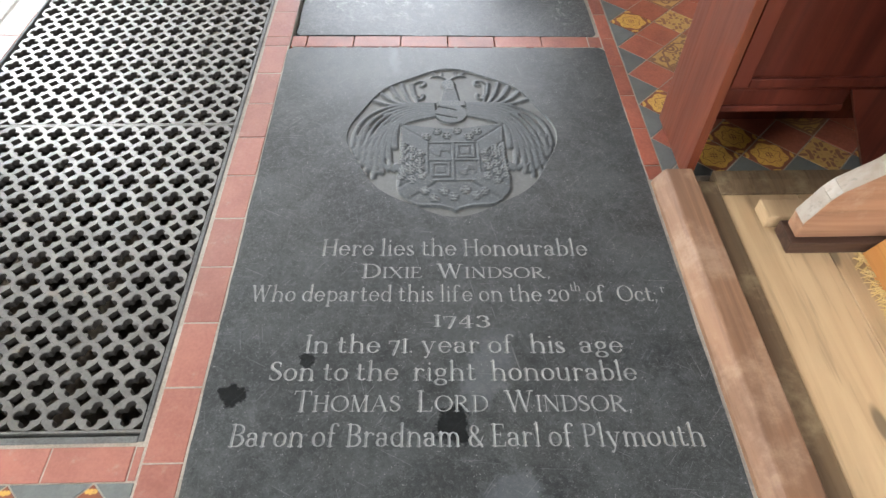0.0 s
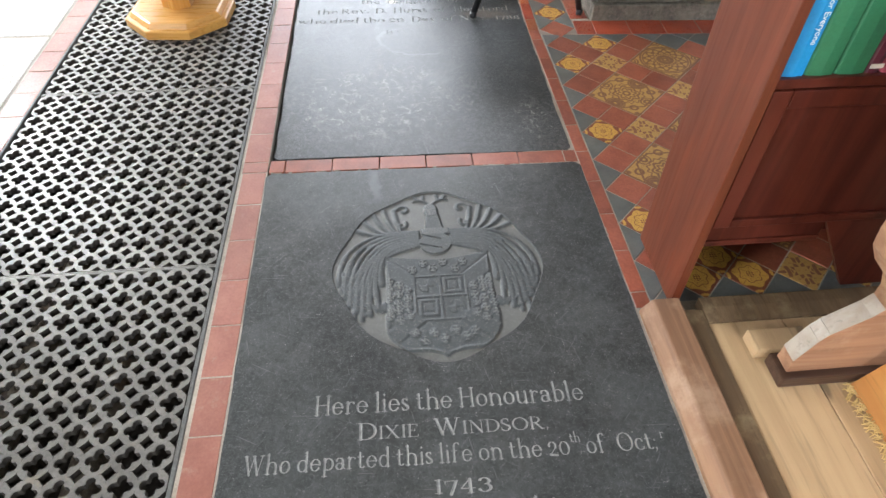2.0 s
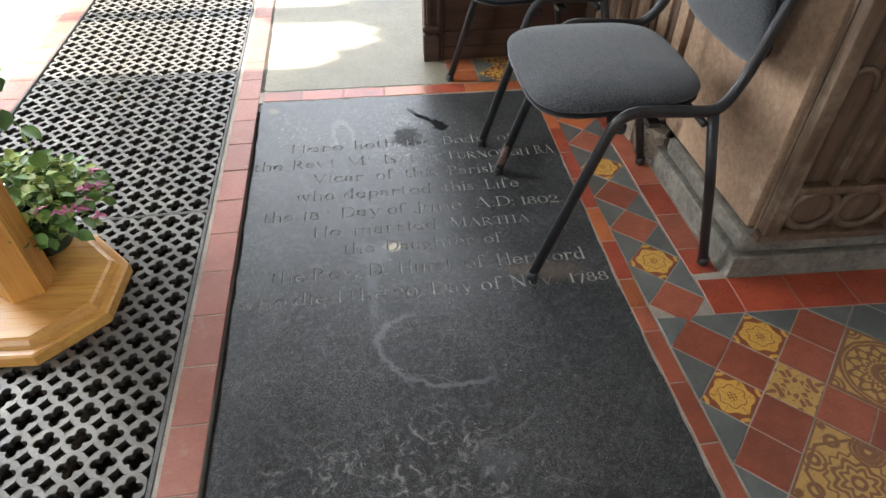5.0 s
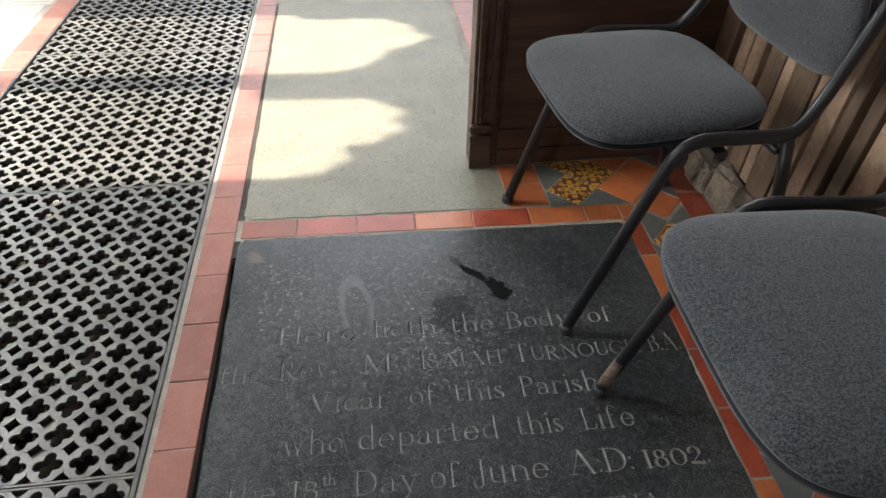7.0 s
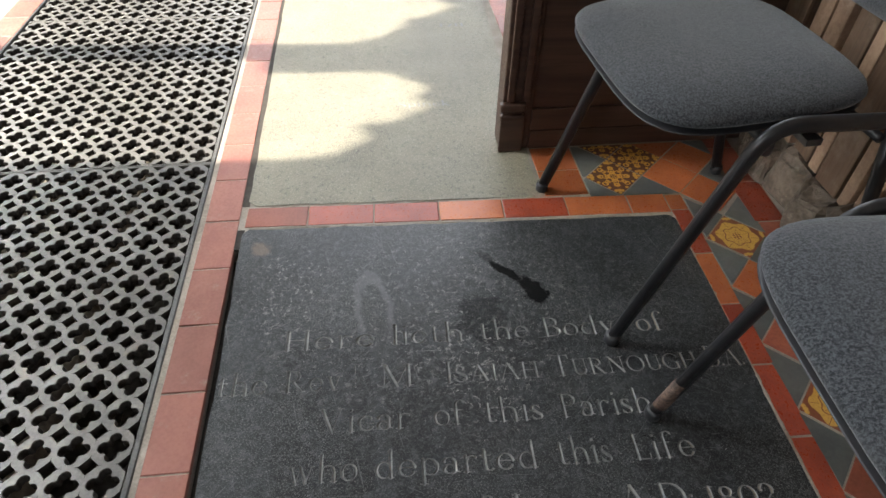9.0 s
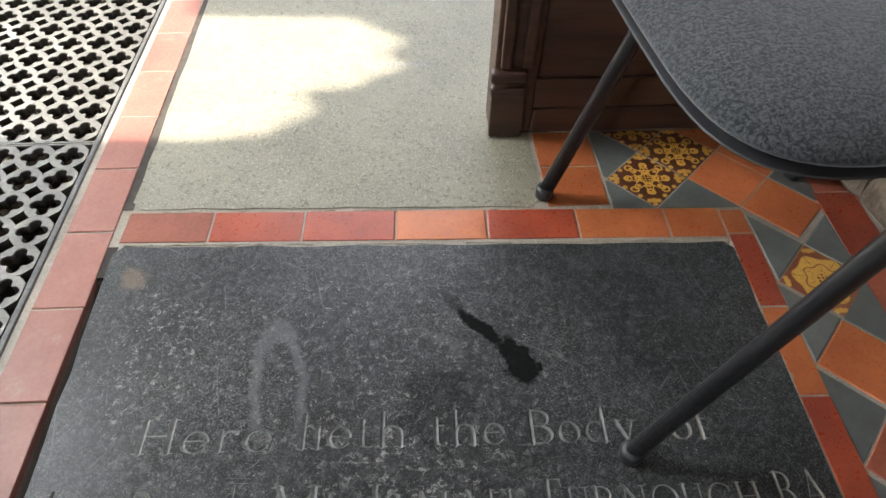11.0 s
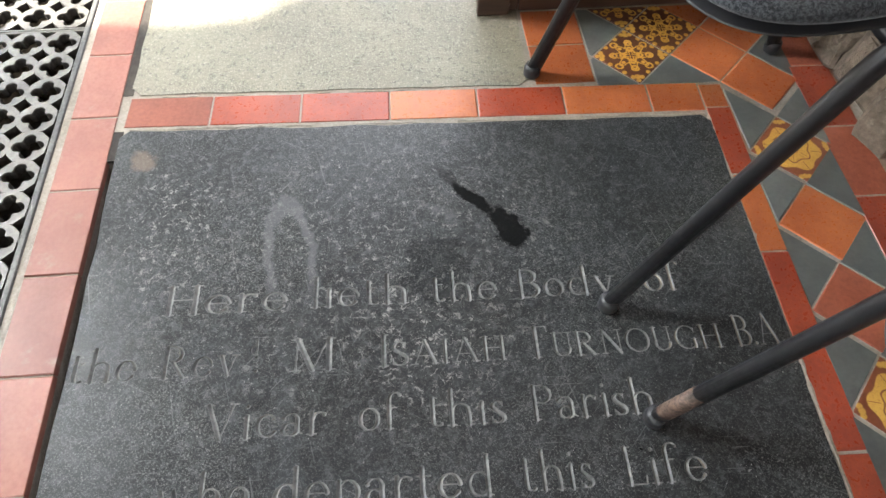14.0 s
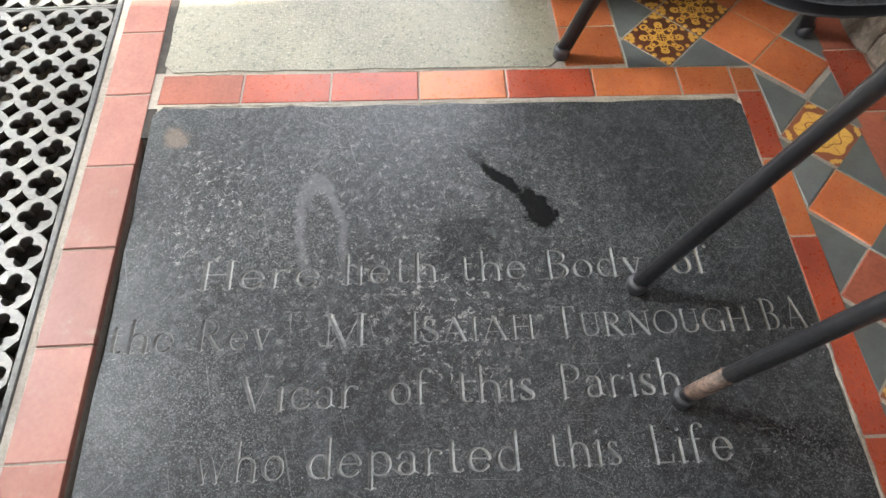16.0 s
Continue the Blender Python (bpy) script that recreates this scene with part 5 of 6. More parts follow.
# ---- stacking chairs ----


def cushion(outline, z0, z1, puff, name):
    """A padded shape: the outline pulled in towards its rim and swollen in the middle."""
    bm = bmesh.new()
    c = Vector((sum(p[0] for p in outline) / len(outline), sum(p[1] for p in outline) / len(outline)))
    levels = [(0.94, z0), (0.99, z0 + 0.006), (1.0, (z0 + z1) / 2), (0.985, z1 - 0.006), (0.95, z1), (0.85, z1 + puff * 0.45), (0.6, z1 + puff * 0.85), (0.3, z1 + puff)]
    rings = [[bm.verts.new((c.x + (x - c.x) * s, c.y + (y - c.y) * s, z)) for x, y in outline] for s, z in levels]
    m = len(outline)
    for a, b in zip(rings, rings[1:]):
        for k in range(m):
            bm.faces.new((a[k], a[(k + 1) % m], b[(k + 1) % m], b[k]))
    bm.faces.new(rings[0]), bm.faces.new(rings[-1])
    return bm


def seat_outline(d, w, power=4.5, n=56, back=0.9):
    out = []
    for k in range(n):
        a = 2 * math.pi * k / n
        ca, sa = math.cos(a), math.sin(a)
        x = math.copysign(abs(ca) ** (2 / power), ca) * d / 2
        y = math.copysign(abs(sa) ** (2 / power), sa) * w / 2
        y *= 1 - (1 - back) * (x / d + 0.5)
        out.append((x, y))
    return out


def chair(label):
    """Front towards -x, standing on z = 0, origin between the feet."""
    c = thing("stacking_chair", (0, 0, 0), label, "chair", "chairs beside the pier")
    bm = cushion(seat_outline(0.452, 0.505, 4.0), 0.506, 0.53, 0.024, "seat")
    seat = part("seat", bm, CLOTH, c, "grey woven padded seat", smooth=True)
    seat.matrix_basis = pose(-0.058, 0, 0.006, 0, -1.2, 0)
    pan = part("seat_pan", cushion(seat_outline(0.448, 0.5, 4.0), 0.492, 0.5045, -0.004, "pan"), PLASTIC, c, "black plastic pan under the seat", smooth=True)
    pan.matrix_basis = pose(-0.058, 0, 0.006, 0, -1.2, 0)
    for s in (-1, 1):
        w = 0.262 * s
        pts = round_path([(-0.257, w, 0.012), (-0.1, w, 0.527), (0.15, w * 0.99, 0.512), (0.195, w * 0.93, 0.58), (0.245, w * 0.9, 0.77), (0.275, w * 0.89, 0.9)], 0.06)
        part("side_frame", tube(pts, 0.0155, 12, 0.72), BLACK_PAINT, c, smooth=True)
        part("rear_leg", tube([(0.257, w, 0.012), (0.19, w, 0.3), (0.135, w, 0.505)], 0.0145, 12, 0.75), BLACK_PAINT, c, smooth=True)
        for x, y in ((-0.258, w), (0.258, w)):
            part("rubber_foot", lathe([(0.014, 0.0), (0.0165, 0.003), (0.0165, 0.02), (0.0145, 0.026)], 14, (x, y, 0)), PLASTIC, c, smooth=True)
        part("stacking_stud", lathe([(0.012, -0.012), (0.014, -0.008), (0.014, 0.008), (0.01, 0.012)], 12, (-0.085, w * 0.95, 0.476)), PLASTIC, c, smooth=True)
        part("bracket", box((-0.02, min(w, w * 0.85), 0.477), (0.01, max(w, w * 0.85), 0.49), 0.002), BLACK_PAINT, c)
    part("cross_bar", tube([(-0.09, -0.262, 0.488), (-0.09, 0, 0.484), (-0.09, 0.262, 0.488)], 0.009, 10), BLACK_PAINT, c, smooth=True)
    part("cross_bar", tube([(0.12, -0.262, 0.48), (0.12, 0, 0.477), (0.12, 0.262, 0.48)], 0.009, 10), BLACK_PAINT, c, smooth=True)
    back = part("backrest", cushion(seat_outline(0.35, 0.47, 4.0, back=0.94), -0.014, 0.014, 0.012, "back"), CLOTH, c, "grey woven padded backrest", smooth=True)
    back.matrix_basis = Matrix.Translation((0.212, 0, 0.745)) @ pose(0, 0, 0, 0, -104, 0)
    shell = part("back_shell", cushion(seat_outline(0.345, 0.465, 4.0, back=0.94), -0.008, 0.006, 0.004, "shell"), PLASTIC, c, "black plastic shell of the backrest", smooth=True)
    shell.matrix_basis = Matrix.Translation((0.234, 0, 0.742)) @ pose(0, 0, 0, 0, 76, 0)
    return c


first_chair = chair("black steel stacking chair with grey woven seat, paint chipped")
first_chair.matrix_basis = pose(1.111, 1.289, 0.0005, 0, 0, -1.4)
part("bare_patch", tube([(-0.2505, 0.262, 0.035), (-0.242, 0.262, 0.065), (-0.2295, 0.262, 0.11)], 0.0159, 12, 0.72), CHIPPED, first_chair, "paint chipped down to bare metal", smooth=True)
second_chair = copy_thing(first_chair, pose(1.073, 2.02, 0.0005, 0, 0, 4.0))
tagged(second_chair, "black steel stacking chair with grey woven seat near dark panelling")
for _o in list(second_chair.children):
    if _o.name.startswith("bare_patch"):
        bpy.data.objects.remove(_o)

# ---- pier with carved panel and recess ----
pier = thing("pier", (0, 0, 0), "brown stone pier on a worn plinth with blind tracery", "pier")
_pl = bmesh.new()
add_prism(_pl, [(1.405, 0.954), (2.9, 0.87), (2.9, 1.35), (1.86, 1.35), (1.86, 1.56), (1.415, 1.54)], -0.03, 0.075, "z", 0.008)
part("plinth", _pl, PLINTH, pier, "chipped grey plinth stone")
part("plinth_moulding", prism([(1.425, 0.972), (1.9, 0.945), (1.9, 1.5), (1.432, 1.5)], 0.0752, 0.135, "z", 0.016), PLINTH, pier)
part("shaft", prism([(1.45, 1.012), (1.86, 0.99), (1.93, 1.6), (1.9, 2.2), (1.9, 2.44), (1.47, 2.44), (1.462, 1.95), (1.462, 1.59), (1.451, 1.58)], 0.1352, 3.4, "z", 0.012), BROWN_STONE, pier, "smooth brown stained stone shaft")
_shaft_rnd = random.Random(12)
_yy = 1.6
while _yy < 2.38:
    _ww, _dd = _shaft_rnd.uniform(0.03, 0.085), _shaft_rnd.uniform(0.006, 0.02)
    part("shaft_board", box((1.452 - _dd, _yy, 0.136), (1.47, _yy + _ww, 3.3), 0.004), (OLD_OAK if _shaft_rnd.random() < 0.5 else BROWN_STONE), pier, "rough brown upright board")
    _yy += _ww + _shaft_rnd.uniform(0.008, 0.02)


def rubble():
    rnd = random.Random(3)
    for i, (x, y, s) in enumerate(((1.44, 1.6, 0.085), (1.46, 1.72, 0.11), (1.43, 1.82, 0.075), (1.48, 1.92, 0.12), (1.45, 2.05, 0.09), (1.47, 2.17, 0.1), (1.44, 2.29, 0.08), (1.47, 2.39, 0.085))):
        bm = bmesh.new()
        bmesh.ops.create_cube(bm, size=1.5)
        bmesh.ops.bevel(bm, geom=list(bm.edges), offset=0.22, segments=1, affect="EDGES")
        bmesh.ops.subdivide_edges(bm, edges=list(bm.edges), cuts=1)
        for v in bm.verts:
            k = 1 + 0.3 * noise.noise(v.co * 1.4 + Vector((i * 7.1, 0, 0)))
            v.co = Vector((v.co.x * s * 0.7, v.co.y * s, (v.co.z * 0.9 + 0.6) * s)) * k
        o = part("broken_stone", bm, RUBBLE, pier)
        o.matrix_basis = pose(x, y, 0.002, 0, 0, rnd.uniform(0, 180))


rubble()


def tracery_panel():
    """Blind tracery: a row of roundels under tall narrow panels."""
    p = thing("carved_panel", (1.455, 0.985, 0.136), "old brown carved panel with roundels and tall arches", "carved panel", rz=-3.1)
    W, H = 0.40, 1.5
    part("backing", box((0, -0.004, 0), (W, 0.006, H)), OLD_OAK, p)
    part("bottom_rail", box((-0.01, -0.04, 0), (W + 0.01, -0.0045, 0.022), 0.006), OLD_OAK, p)
    part("middle_rail", box((0, -0.036, 0.155), (W, -0.0045, 0.178), 0.006), OLD_OAK, p)
    for x, w in ((0.0, 0.045), (0.355, 0.045)):
        part("stile", box((x, -0.042, 0.0225), (x + w, -0.0047, H), 0.008), OLD_OAK, p)
    for x in (0.13, 0.21, 0.285):
        part("mullion", box((x, -0.034, 0.1785), (x + 0.022, -0.0047, H), 0.007), OLD_OAK, p)
    for x in (0.128, 0.266):
        bm = bmesh.new()
        pts = [(x + 0.066 * math.cos(a), -0.012, 0.088 + 0.062 * math.sin(a)) for a in np.linspace(0, 2 * math.pi, 33)]
        tube(pts, 0.012, 8, bm=bm, caps=False)
        part("roundel", bm, OLD_OAK, p, smooth=True)
    for x0, x1 in ((0.045, 0.13), (0.152, 0.21), (0.232, 0.285), (0.307, 0.355)):
        m, r = (x0 + x1) / 2, (x1 - x0) / 2
        pts = [(m + r * math.cos(a), -0.014, 0.44 + 1.3 * r * math.sin(a)) for a in np.linspace(0, math.pi, 15)]
        part("arch", tube(pts, 0.008, 8), OLD_OAK, p, smooth=True)
    return p


tracery_panel()
_ledge = thing("recess", (0, 0, 0), "shadowed recess with a dusty ledge and flaking plaster", "recess", kind="structure")
part("ledge", prism([(1.94, 0.95), (2.95, 0.905), (2.95, 1.8), (1.94, 1.8)], 0.0755, 0.128, "z", 0.006), LEDGE, _ledge)
part("back_wall", box((1.92, 1.8, -0.02), (4.15, 1.95, 3.6)), DAMP_PLASTER, _ledge)
part("side_board", box((2.5, 1.0, 0.1285), (2.6, 1.36, 0.95), 0.006), OLD_OAK, _ledge)
_cand = thing("candle_lantern", (2.03, 1.16, 0.1285), "small cream candle lantern with a yellow top", "lantern")
part("body", frustum([(0.03, 0), (0.034, 0.004), (0.034, 0.065), (0.028, 0.07)], 4, 45), surface("cream_card", (0.66, 0.62, 0.42), (0.55, 0.5, 0.33), vary=0.1), _cand)
part("top", frustum([(0.042, 0.0703), (0.042, 0.076), (0.012, 0.1)], 4, 45), surface("yellow_card", (0.62, 0.5, 0.08), (0.5, 0.4, 0.06), vary=0.1), _cand)

# ---- dark panelled screen ----
screen = thing("panelled_screen", (0, 0, 0), "dark varnished oak screen with moulded end post", "screen")
part("panel", box((0.8, 2.475, 0.06), (1.62, 2.5, 0.76)), DARK_OAK, screen)
part("sill_rail", box((0.8, 2.46, 0.0005), (1.62, 2.515, 0.06), 0.004), DARK_OAK, screen)
part("lower_rail", box((0.8, 2.464, 0.0605), (1.62, 2.4745, 0.13), 0.003), DARK_OAK, screen)
part("end_post", box((0.712, 2.462, 0.0005), (0.80, 2.54, 0.81), 0.006), DARK_OAK, screen)
part("post_face", box((0.722, 2.448, 0.165), (0.742, 2.4615, 0.78), 0.004), DARK_OAK, screen)
part("post_face", box((0.765, 2.448, 0.165), (0.785, 2.4615, 0.78), 0.004), DARK_OAK, screen)
part("foot_moulding", box((0.705, 2.442, 0.105), (0.775, 2.4615, 0.125), 0.006), DARK_OAK, screen)
part("foot_moulding", box((0.702, 2.436, 0.14), (0.775, 2.4615, 0.163), 0.007), DARK_OAK, screen)
part("foot_block", box((0.708, 2.448, 0.0006), (0.778, 2.4616, 0.1045), 0.004), DARK_OAK, screen)

# ---- bookcase ----
bookcase = thing("bookcase", (1.19, -0.757, 0.0), "red mahogany bookcase with panelled drop door and books", "bookcase")
BW, BD, BH = 0.86, 0.272, 1.5
part("side", box((0, 0, 0.0005), (0.024, BD, BH), 0.0025), MAHOGANY, bookcase, "lighter red mahogany side board")
part("side", box((BW - 0.024, 0, 0.0005), (BW, BD, BH), 0.0025), MAHOGANY, bookcase)
part("back", box((0.0245, BD - 0.012, 0.001), (BW - 0.0245, BD - 0.002, BH - 0.02)), MAHOGANY_PANEL, bookcase)
part("shelf", box((0.0245, 0.004, 0.70), (BW - 0.0245, BD - 0.0125, 0.722), 0.002), MAHOGANY_PANEL, bookcase)
part("shelf", box((0.0245, 0.02, 1.08), (BW - 0.0245, BD - 0.0125, 1.1), 0.002), MAHOGANY_PANEL, bookcase)
part("top", box((-0.01, -0.012, BH + 0.0005), (BW + 0.01, BD + 0.002, BH + 0.026), 0.004), MAHOGANY, bookcase)
part("bottom", box((0.0245, 0.03, 0.276), (BW - 0.0245, BD - 0.0125, 0.292)), MAHOGANY_PANEL, bookcase)
_door = part("drop_door", box((0.028, 0.016, 0.30), (BW - 0.028, 0.028, 0.694)), MAHOGANY_PANEL, bookcase)
for _lo, _hi in (((0.028, 0.004, 0.30), (0.072, 0.0155, 0.694)), ((BW - 0.072, 0.004, 0.30), (BW - 0.028, 0.0155, 0.694)), ((0.0725, 0.004, 0.65), (BW - 0.0725, 0.0155, 0.694)), ((0.0725, 0.004, 0.30), (BW - 0.0725, 0.0155, 0.325))):
    part("door_rail", box(_lo, _hi, 0.003), MAHOGANY_PANEL, _door)
_plate = lathe([(0.012, -0.002), (0.014, 0.0), (0.012, 0.006), (0.005, 0.01)], 16)
bmesh.ops.rotate(_plate, verts=_plate.verts, matrix=Matrix.Rotation(radians(90), 3, "X"))
bmesh.ops.translate(_plate, verts=_plate.verts, vec=(0.388, 0.003, 0.632))
tube([(0.388 + 0.016 * math.sin(a), -0.009, 0.615 - 0.016 * math.cos(a)) for a in np.linspace(0, 2 * math.pi, 21)], 0.0025, 8, bm=_plate, caps=False)
part("ring_handle", _plate, STEEL, _door, "small metal ring handle", smooth=True)
part("apron", box((0.0245, 0.03, 0.214), (0.355, 0.05, 0.2755), 0.002), MAHOGANY_PANEL, bookcase)
part("apron_lip", box((0.0245, 0.022, 0.214), (0.352, 0.0295, 0.232), 0.003), MAHOGANY_PANEL, bookcase)
part("foot_board", prism([(0.356, 0.2755), (BW - 0.0245, 0.2755), (BW - 0.0245, 0.001), (0.53, 0.001)], 0.03, 0.05, "y", 0.002), MAHOGANY_PANEL, bookcase)

BOOKS = [(0.054, (0.01, 0.26, 0.56), 0.24, "bright blue paper-covered book"), (0.062, (0.03, 0.17, 0.075), 0.235, "green cloth hymn book"), (0.066, (0.03, 0.175, 0.08), 0.232, "green cloth hymn book"),
         (0.03, (0.1, 0.012, 0.025), 0.22, "maroon book with a white band"), (0.042, (0.45, 0.08, 0.12), 0.225, "pink-red cloth book"), (0.05, (0.03, 0.09, 0.32), 0.235, "dark blue cloth book"), (0.04, (0.25, 0.2, 0.12), 0.23, "tan cloth book")]
_x = 1.19 + 0.03
for _i, (_t, _c, _h, _l) in enumerate(BOOKS):
    bk = thing("book", (_x, -0.742, 0.7225), _l + " upright on the bookcase shelf", "book", "books on the shelf")
    _m = book_cloth("book_cloth", _c)
    _b = bmesh.new()
    add_prism(_b, [(0.0, 0.006), (0.004, 0.001), (_t / 2, -0.002), (_t - 0.004, 0.001), (_t, 0.006), (_t, 0.16), (_t - 0.0025, 0.16), (_t - 0.0025, 0.008), (0.0025, 0.008), (0.0025, 0.16), (0.0, 0.16)], 0.0, _h)
    part("cover", _b, _m, bk)
    part("pages", box((0.003, 0.009, 0.003), (_t - 0.003, 0.155, _h - 0.004)), PAPER, bk)
    if _i == 0:
        _cu = bpy.data.curves.new("title", "FONT")
        _cu.body, _cu.size, _cu.extrude = "Hymns for Everyone", 0.018, 0.0002
        _tt = new("title", _cu)
        bpy.context.view_layer.update()
        _me = bpy.data.meshes.new_from_object(_tt.evaluated_get(bpy.context.evaluated_depsgraph_get()))
        bpy.data.objects.remove(_tt)
        _me.materials.append(surface("white_print", (0.8, 0.8, 0.78), (0.75, 0.75, 0.74)))
        _t2 = part("title", _me, None, bk, "white printed title")
        _t2.matrix_basis = pose(_t / 2 + 0.006, -0.0026, 0.22, 90, 90, 0)
    if _i == 3:
        part("band", box((0.001, -0.0028, 0.012), (_t - 0.001, -0.0015, 0.022)), PAPER, bk, "white band on the spine")
    _x += _t + 0.001

# ---- pew platform ----
kerb = thing("pew_kerb", (0, 0, 0), "worn brown oak kerb along the pew platform", "kerb")
part("beam", prism([(1.097, -0.03), (1.097, 0.012), (1.122, 0.05), (1.128, 0.052), (1.196, 0.052), (1.2, 0.048), (1.206, 0.01), (1.206, -0.03)], -3.4, -0.772, "y", 0.002), KERB_WOOD, kerb)
part("inner_board", prism([(1.2065, -0.03), (1.2065, 0.032), (1.262, 0.026), (1.262, -0.03)], -3.4, -0.80, "y"), DARK_BOARD, kerb, "dirty dark inner board")
part("cross_rail", prism([(-0.845, -0.03), (-0.845, 0.027), (-0.80, 0.035), (-0.765, 0.035), (-0.765, -0.03)], 1.2625, 2.3, "x"), DARK_BOARD, kerb)
platform = thing("pew_platform", (0, 0, 0), "scrubbed pine floorboards of the pew platform", "platform")
for _x0, _x1 in ((1.263, 1.472), (1.4745, 1.60), (1.6025, 1.8), (1.8025, 2.02), (2.0225, 2.3)):
    part("plank", box((_x0, -3.4, -0.03), (_x1, -0.846, 0.022), 0.0015, 1), PINE, platform)
bench = thing("pew_end", (0, 0, 0), "worn oak pew end with a scalloped front edge", "pew")
PROFILE = [(1.375, 0.062), (1.375, 0.11), (1.404, 0.19), (1.42, 0.215), (1.49, 0.275), (1.507, 0.3), (1.504, 0.335), (1.487, 0.375), (1.44, 0.425), (1.412, 0.47), (1.402, 0.52), (1.398, 0.62), (1.39, 0.75), (1.39, 0.95), (1.42, 1.0), (1.95, 1.0), (1.95, 0.062)]
part("panel", prism(PROFILE, -1.035, -0.985, "y", 0.003), PEW_OAK, bench)
_cap = bmesh.new()
for (_xa, _za), (_xb, _zb) in zip(PROFILE[1:5], PROFILE[2:6]):
    _d = Vector((_xb - _xa, _zb - _za)).normalized()
    _nx, _nz = -_d.y * 0.0025, _d.x * 0.0025
    add_prism(_cap, [(_xa, _za), (_xb, _zb), (_xb + _nx, _zb + _nz), (_xa + _nx, _za + _nz)], -1.034, -0.986, "y")
part("rubbed_edge", _cap, PEW_EDGE, bench, "edge rubbed pale by hands long ago")
part("foot_rail", box((1.36, -1.055, 0.0225), (1.95, -0.975, 0.0615), 0.005), DARK_OAK, bench)
_blk = part("wedge_block", box((1.335, -0.965, 0.0225), (1.49, -0.9, 0.062), 0.004), PINE)
tagged(_blk, "loose pine block lying by the pew end", "wood block")
_fb = thing("kneeler_board", (0, 0, 0), "honey varnished sloping board with frayed lower edge", "kneeler")
part("board", prism([(1.545, 0.024), (1.56, 0.024), (1.74, 0.36), (1.725, 0.37)], -1.75, -1.062, "y", 0.002), HONEY, _fb)
_fr = bmesh.new()
_rnd = random.Random(11)
for _i in range(260):
    _yy = _rnd.uniform(-1.74, -1.07)
    _p = Vector((1.548, _yy, 0.03))
    tube([_p, _p + Vector((-0.012, _rnd.uniform(-0.01, 0.01), 0.004)), _p + Vector((_rnd.uniform(-0.035, -0.012), _rnd.uniform(-0.02, 0.02), -0.005))], 0.0012, 4, bm=_fr)
part("straw_fringe", _fr, surface("straw", (0.6, 0.42, 0.16), (0.45, 0.3, 0.1)), _fb, "frayed straw edge")

# ---- paving and tiles, piece by piece ----
_cache = {}


def tile_mesh(key, pts, material, frame_of=None, chamfer=0.0014, top=0.0):
    """A clay tile from its outline: sides, a fine chamfer and a flat top, with the tile's own coordinates from 0 to 1."""
    m = len(pts)
    c = Vector((sum(p[0] for p in pts) / m, sum(p[1] for p in pts) / m))
    size = max((Vector(p) - c).length for p in pts)
    k = max(0.0, 1 - chamfer / size * 1.6)
    low = [(x, y, FLOOR_Z - 0.01) for x, y in pts]
    mid = [(x, y, top - chamfer) for x, y in pts]
    up = [(c.x + (x - c.x) * k, c.y + (y - c.y) * k, top) for x, y in pts]
    faces = [tuple(range(2 * m, 3 * m))]
    for i in range(m):
        j = (i + 1) % m
        faces += [(i, j, m + j, m + i), (m + i, m + j, 2 * m + j, 2 * m + i)]
    me = bpy.data.meshes.new(key)
    verts = low + mid + up
    me.from_pydata(verts, [], faces)
    uv = me.uv_layers.new(name="UVMap")
    ox, oy, ang, s = frame_of or (c.x, c.y, 0.0, size * 1.42)
    ca, sa = math.cos(ang), math.sin(ang)
    for li, l in enumerate(me.loops):
        x, y = verts[l.vertex_index][0] - ox, verts[l.vertex_index][1] - oy
        uv.data[li].uv = ((x * ca + y * sa) / s + 0.5, (y * ca - x * sa) / s + 0.5)
    me.materials.append(material)
    return me


_tile_rnd = random.Random(21)


def lay(me, x, y, turn=0.0, name="tile", z=None):
    o = new(name, me)
    o.parent = floor
    tilt = 0.15 if z is None else 0.0
    o.matrix_basis = pose(x, y, _tile_rnd.uniform(-0.0012, 0.0004) if z is None else z, _tile_rnd.uniform(-tilt, tilt), _tile_rnd.uniform(-tilt, tilt), turn)
    return o


def rect_tile(w, h, material):
    key = ("rect", round(w, 4), round(h, 4), material.name)
    if key not in _cache:
        _cache[key] = tile_mesh("tile", [(-w / 2, -h / 2), (w / 2, -h / 2), (w / 2, h / 2), (-w / 2, h / 2)], material)
    return _cache[key]


PITCH, JOINT = 0.166, 0.003


def strip(start, end, width, material, first=PITCH, mats=None, pitch=PITCH):
    """A row of border tiles from start to end (the middle line), the first one cut to a length."""
    a, b = Vector(start), Vector(end)
    d = (b - a).normalized()
    turn = math.degrees(math.atan2(d.y, d.x))
    s, ln, k = 0.0, first, 0
    total = (b - a).length
    while s < total - 0.01:
        ln = min(ln, total - s)
        p = a + d * (s + ln / 2)
        lay(rect_tile(ln - JOINT, width, mats[k % len(mats)] if mats else material), p.x, p.y, turn)
        s, ln, k = s + ln, pitch, k + 1


# long border between grating and ledgers
strip((-0.0605, -3.0), (-0.0560, -0.065), 0.080, PINK, 0.1385, pitch=0.1645)
strip((-0.0560, -0.065), (-0.0505, 2.208), 0.086, PINK, 0.0565, pitch=0.1705)
strip((-0.0505, 2.208), (-0.055, 5.8), 0.086, PINK, 0.172, pitch=0.172)
# beyond the grating
strip((-1.028, -1.6), (-1.028, 5.8), 0.1, PINK, 0.12)
strip((-1.08, -1.545), (-0.102, -1.545), 0.07, PINK, 0.13)
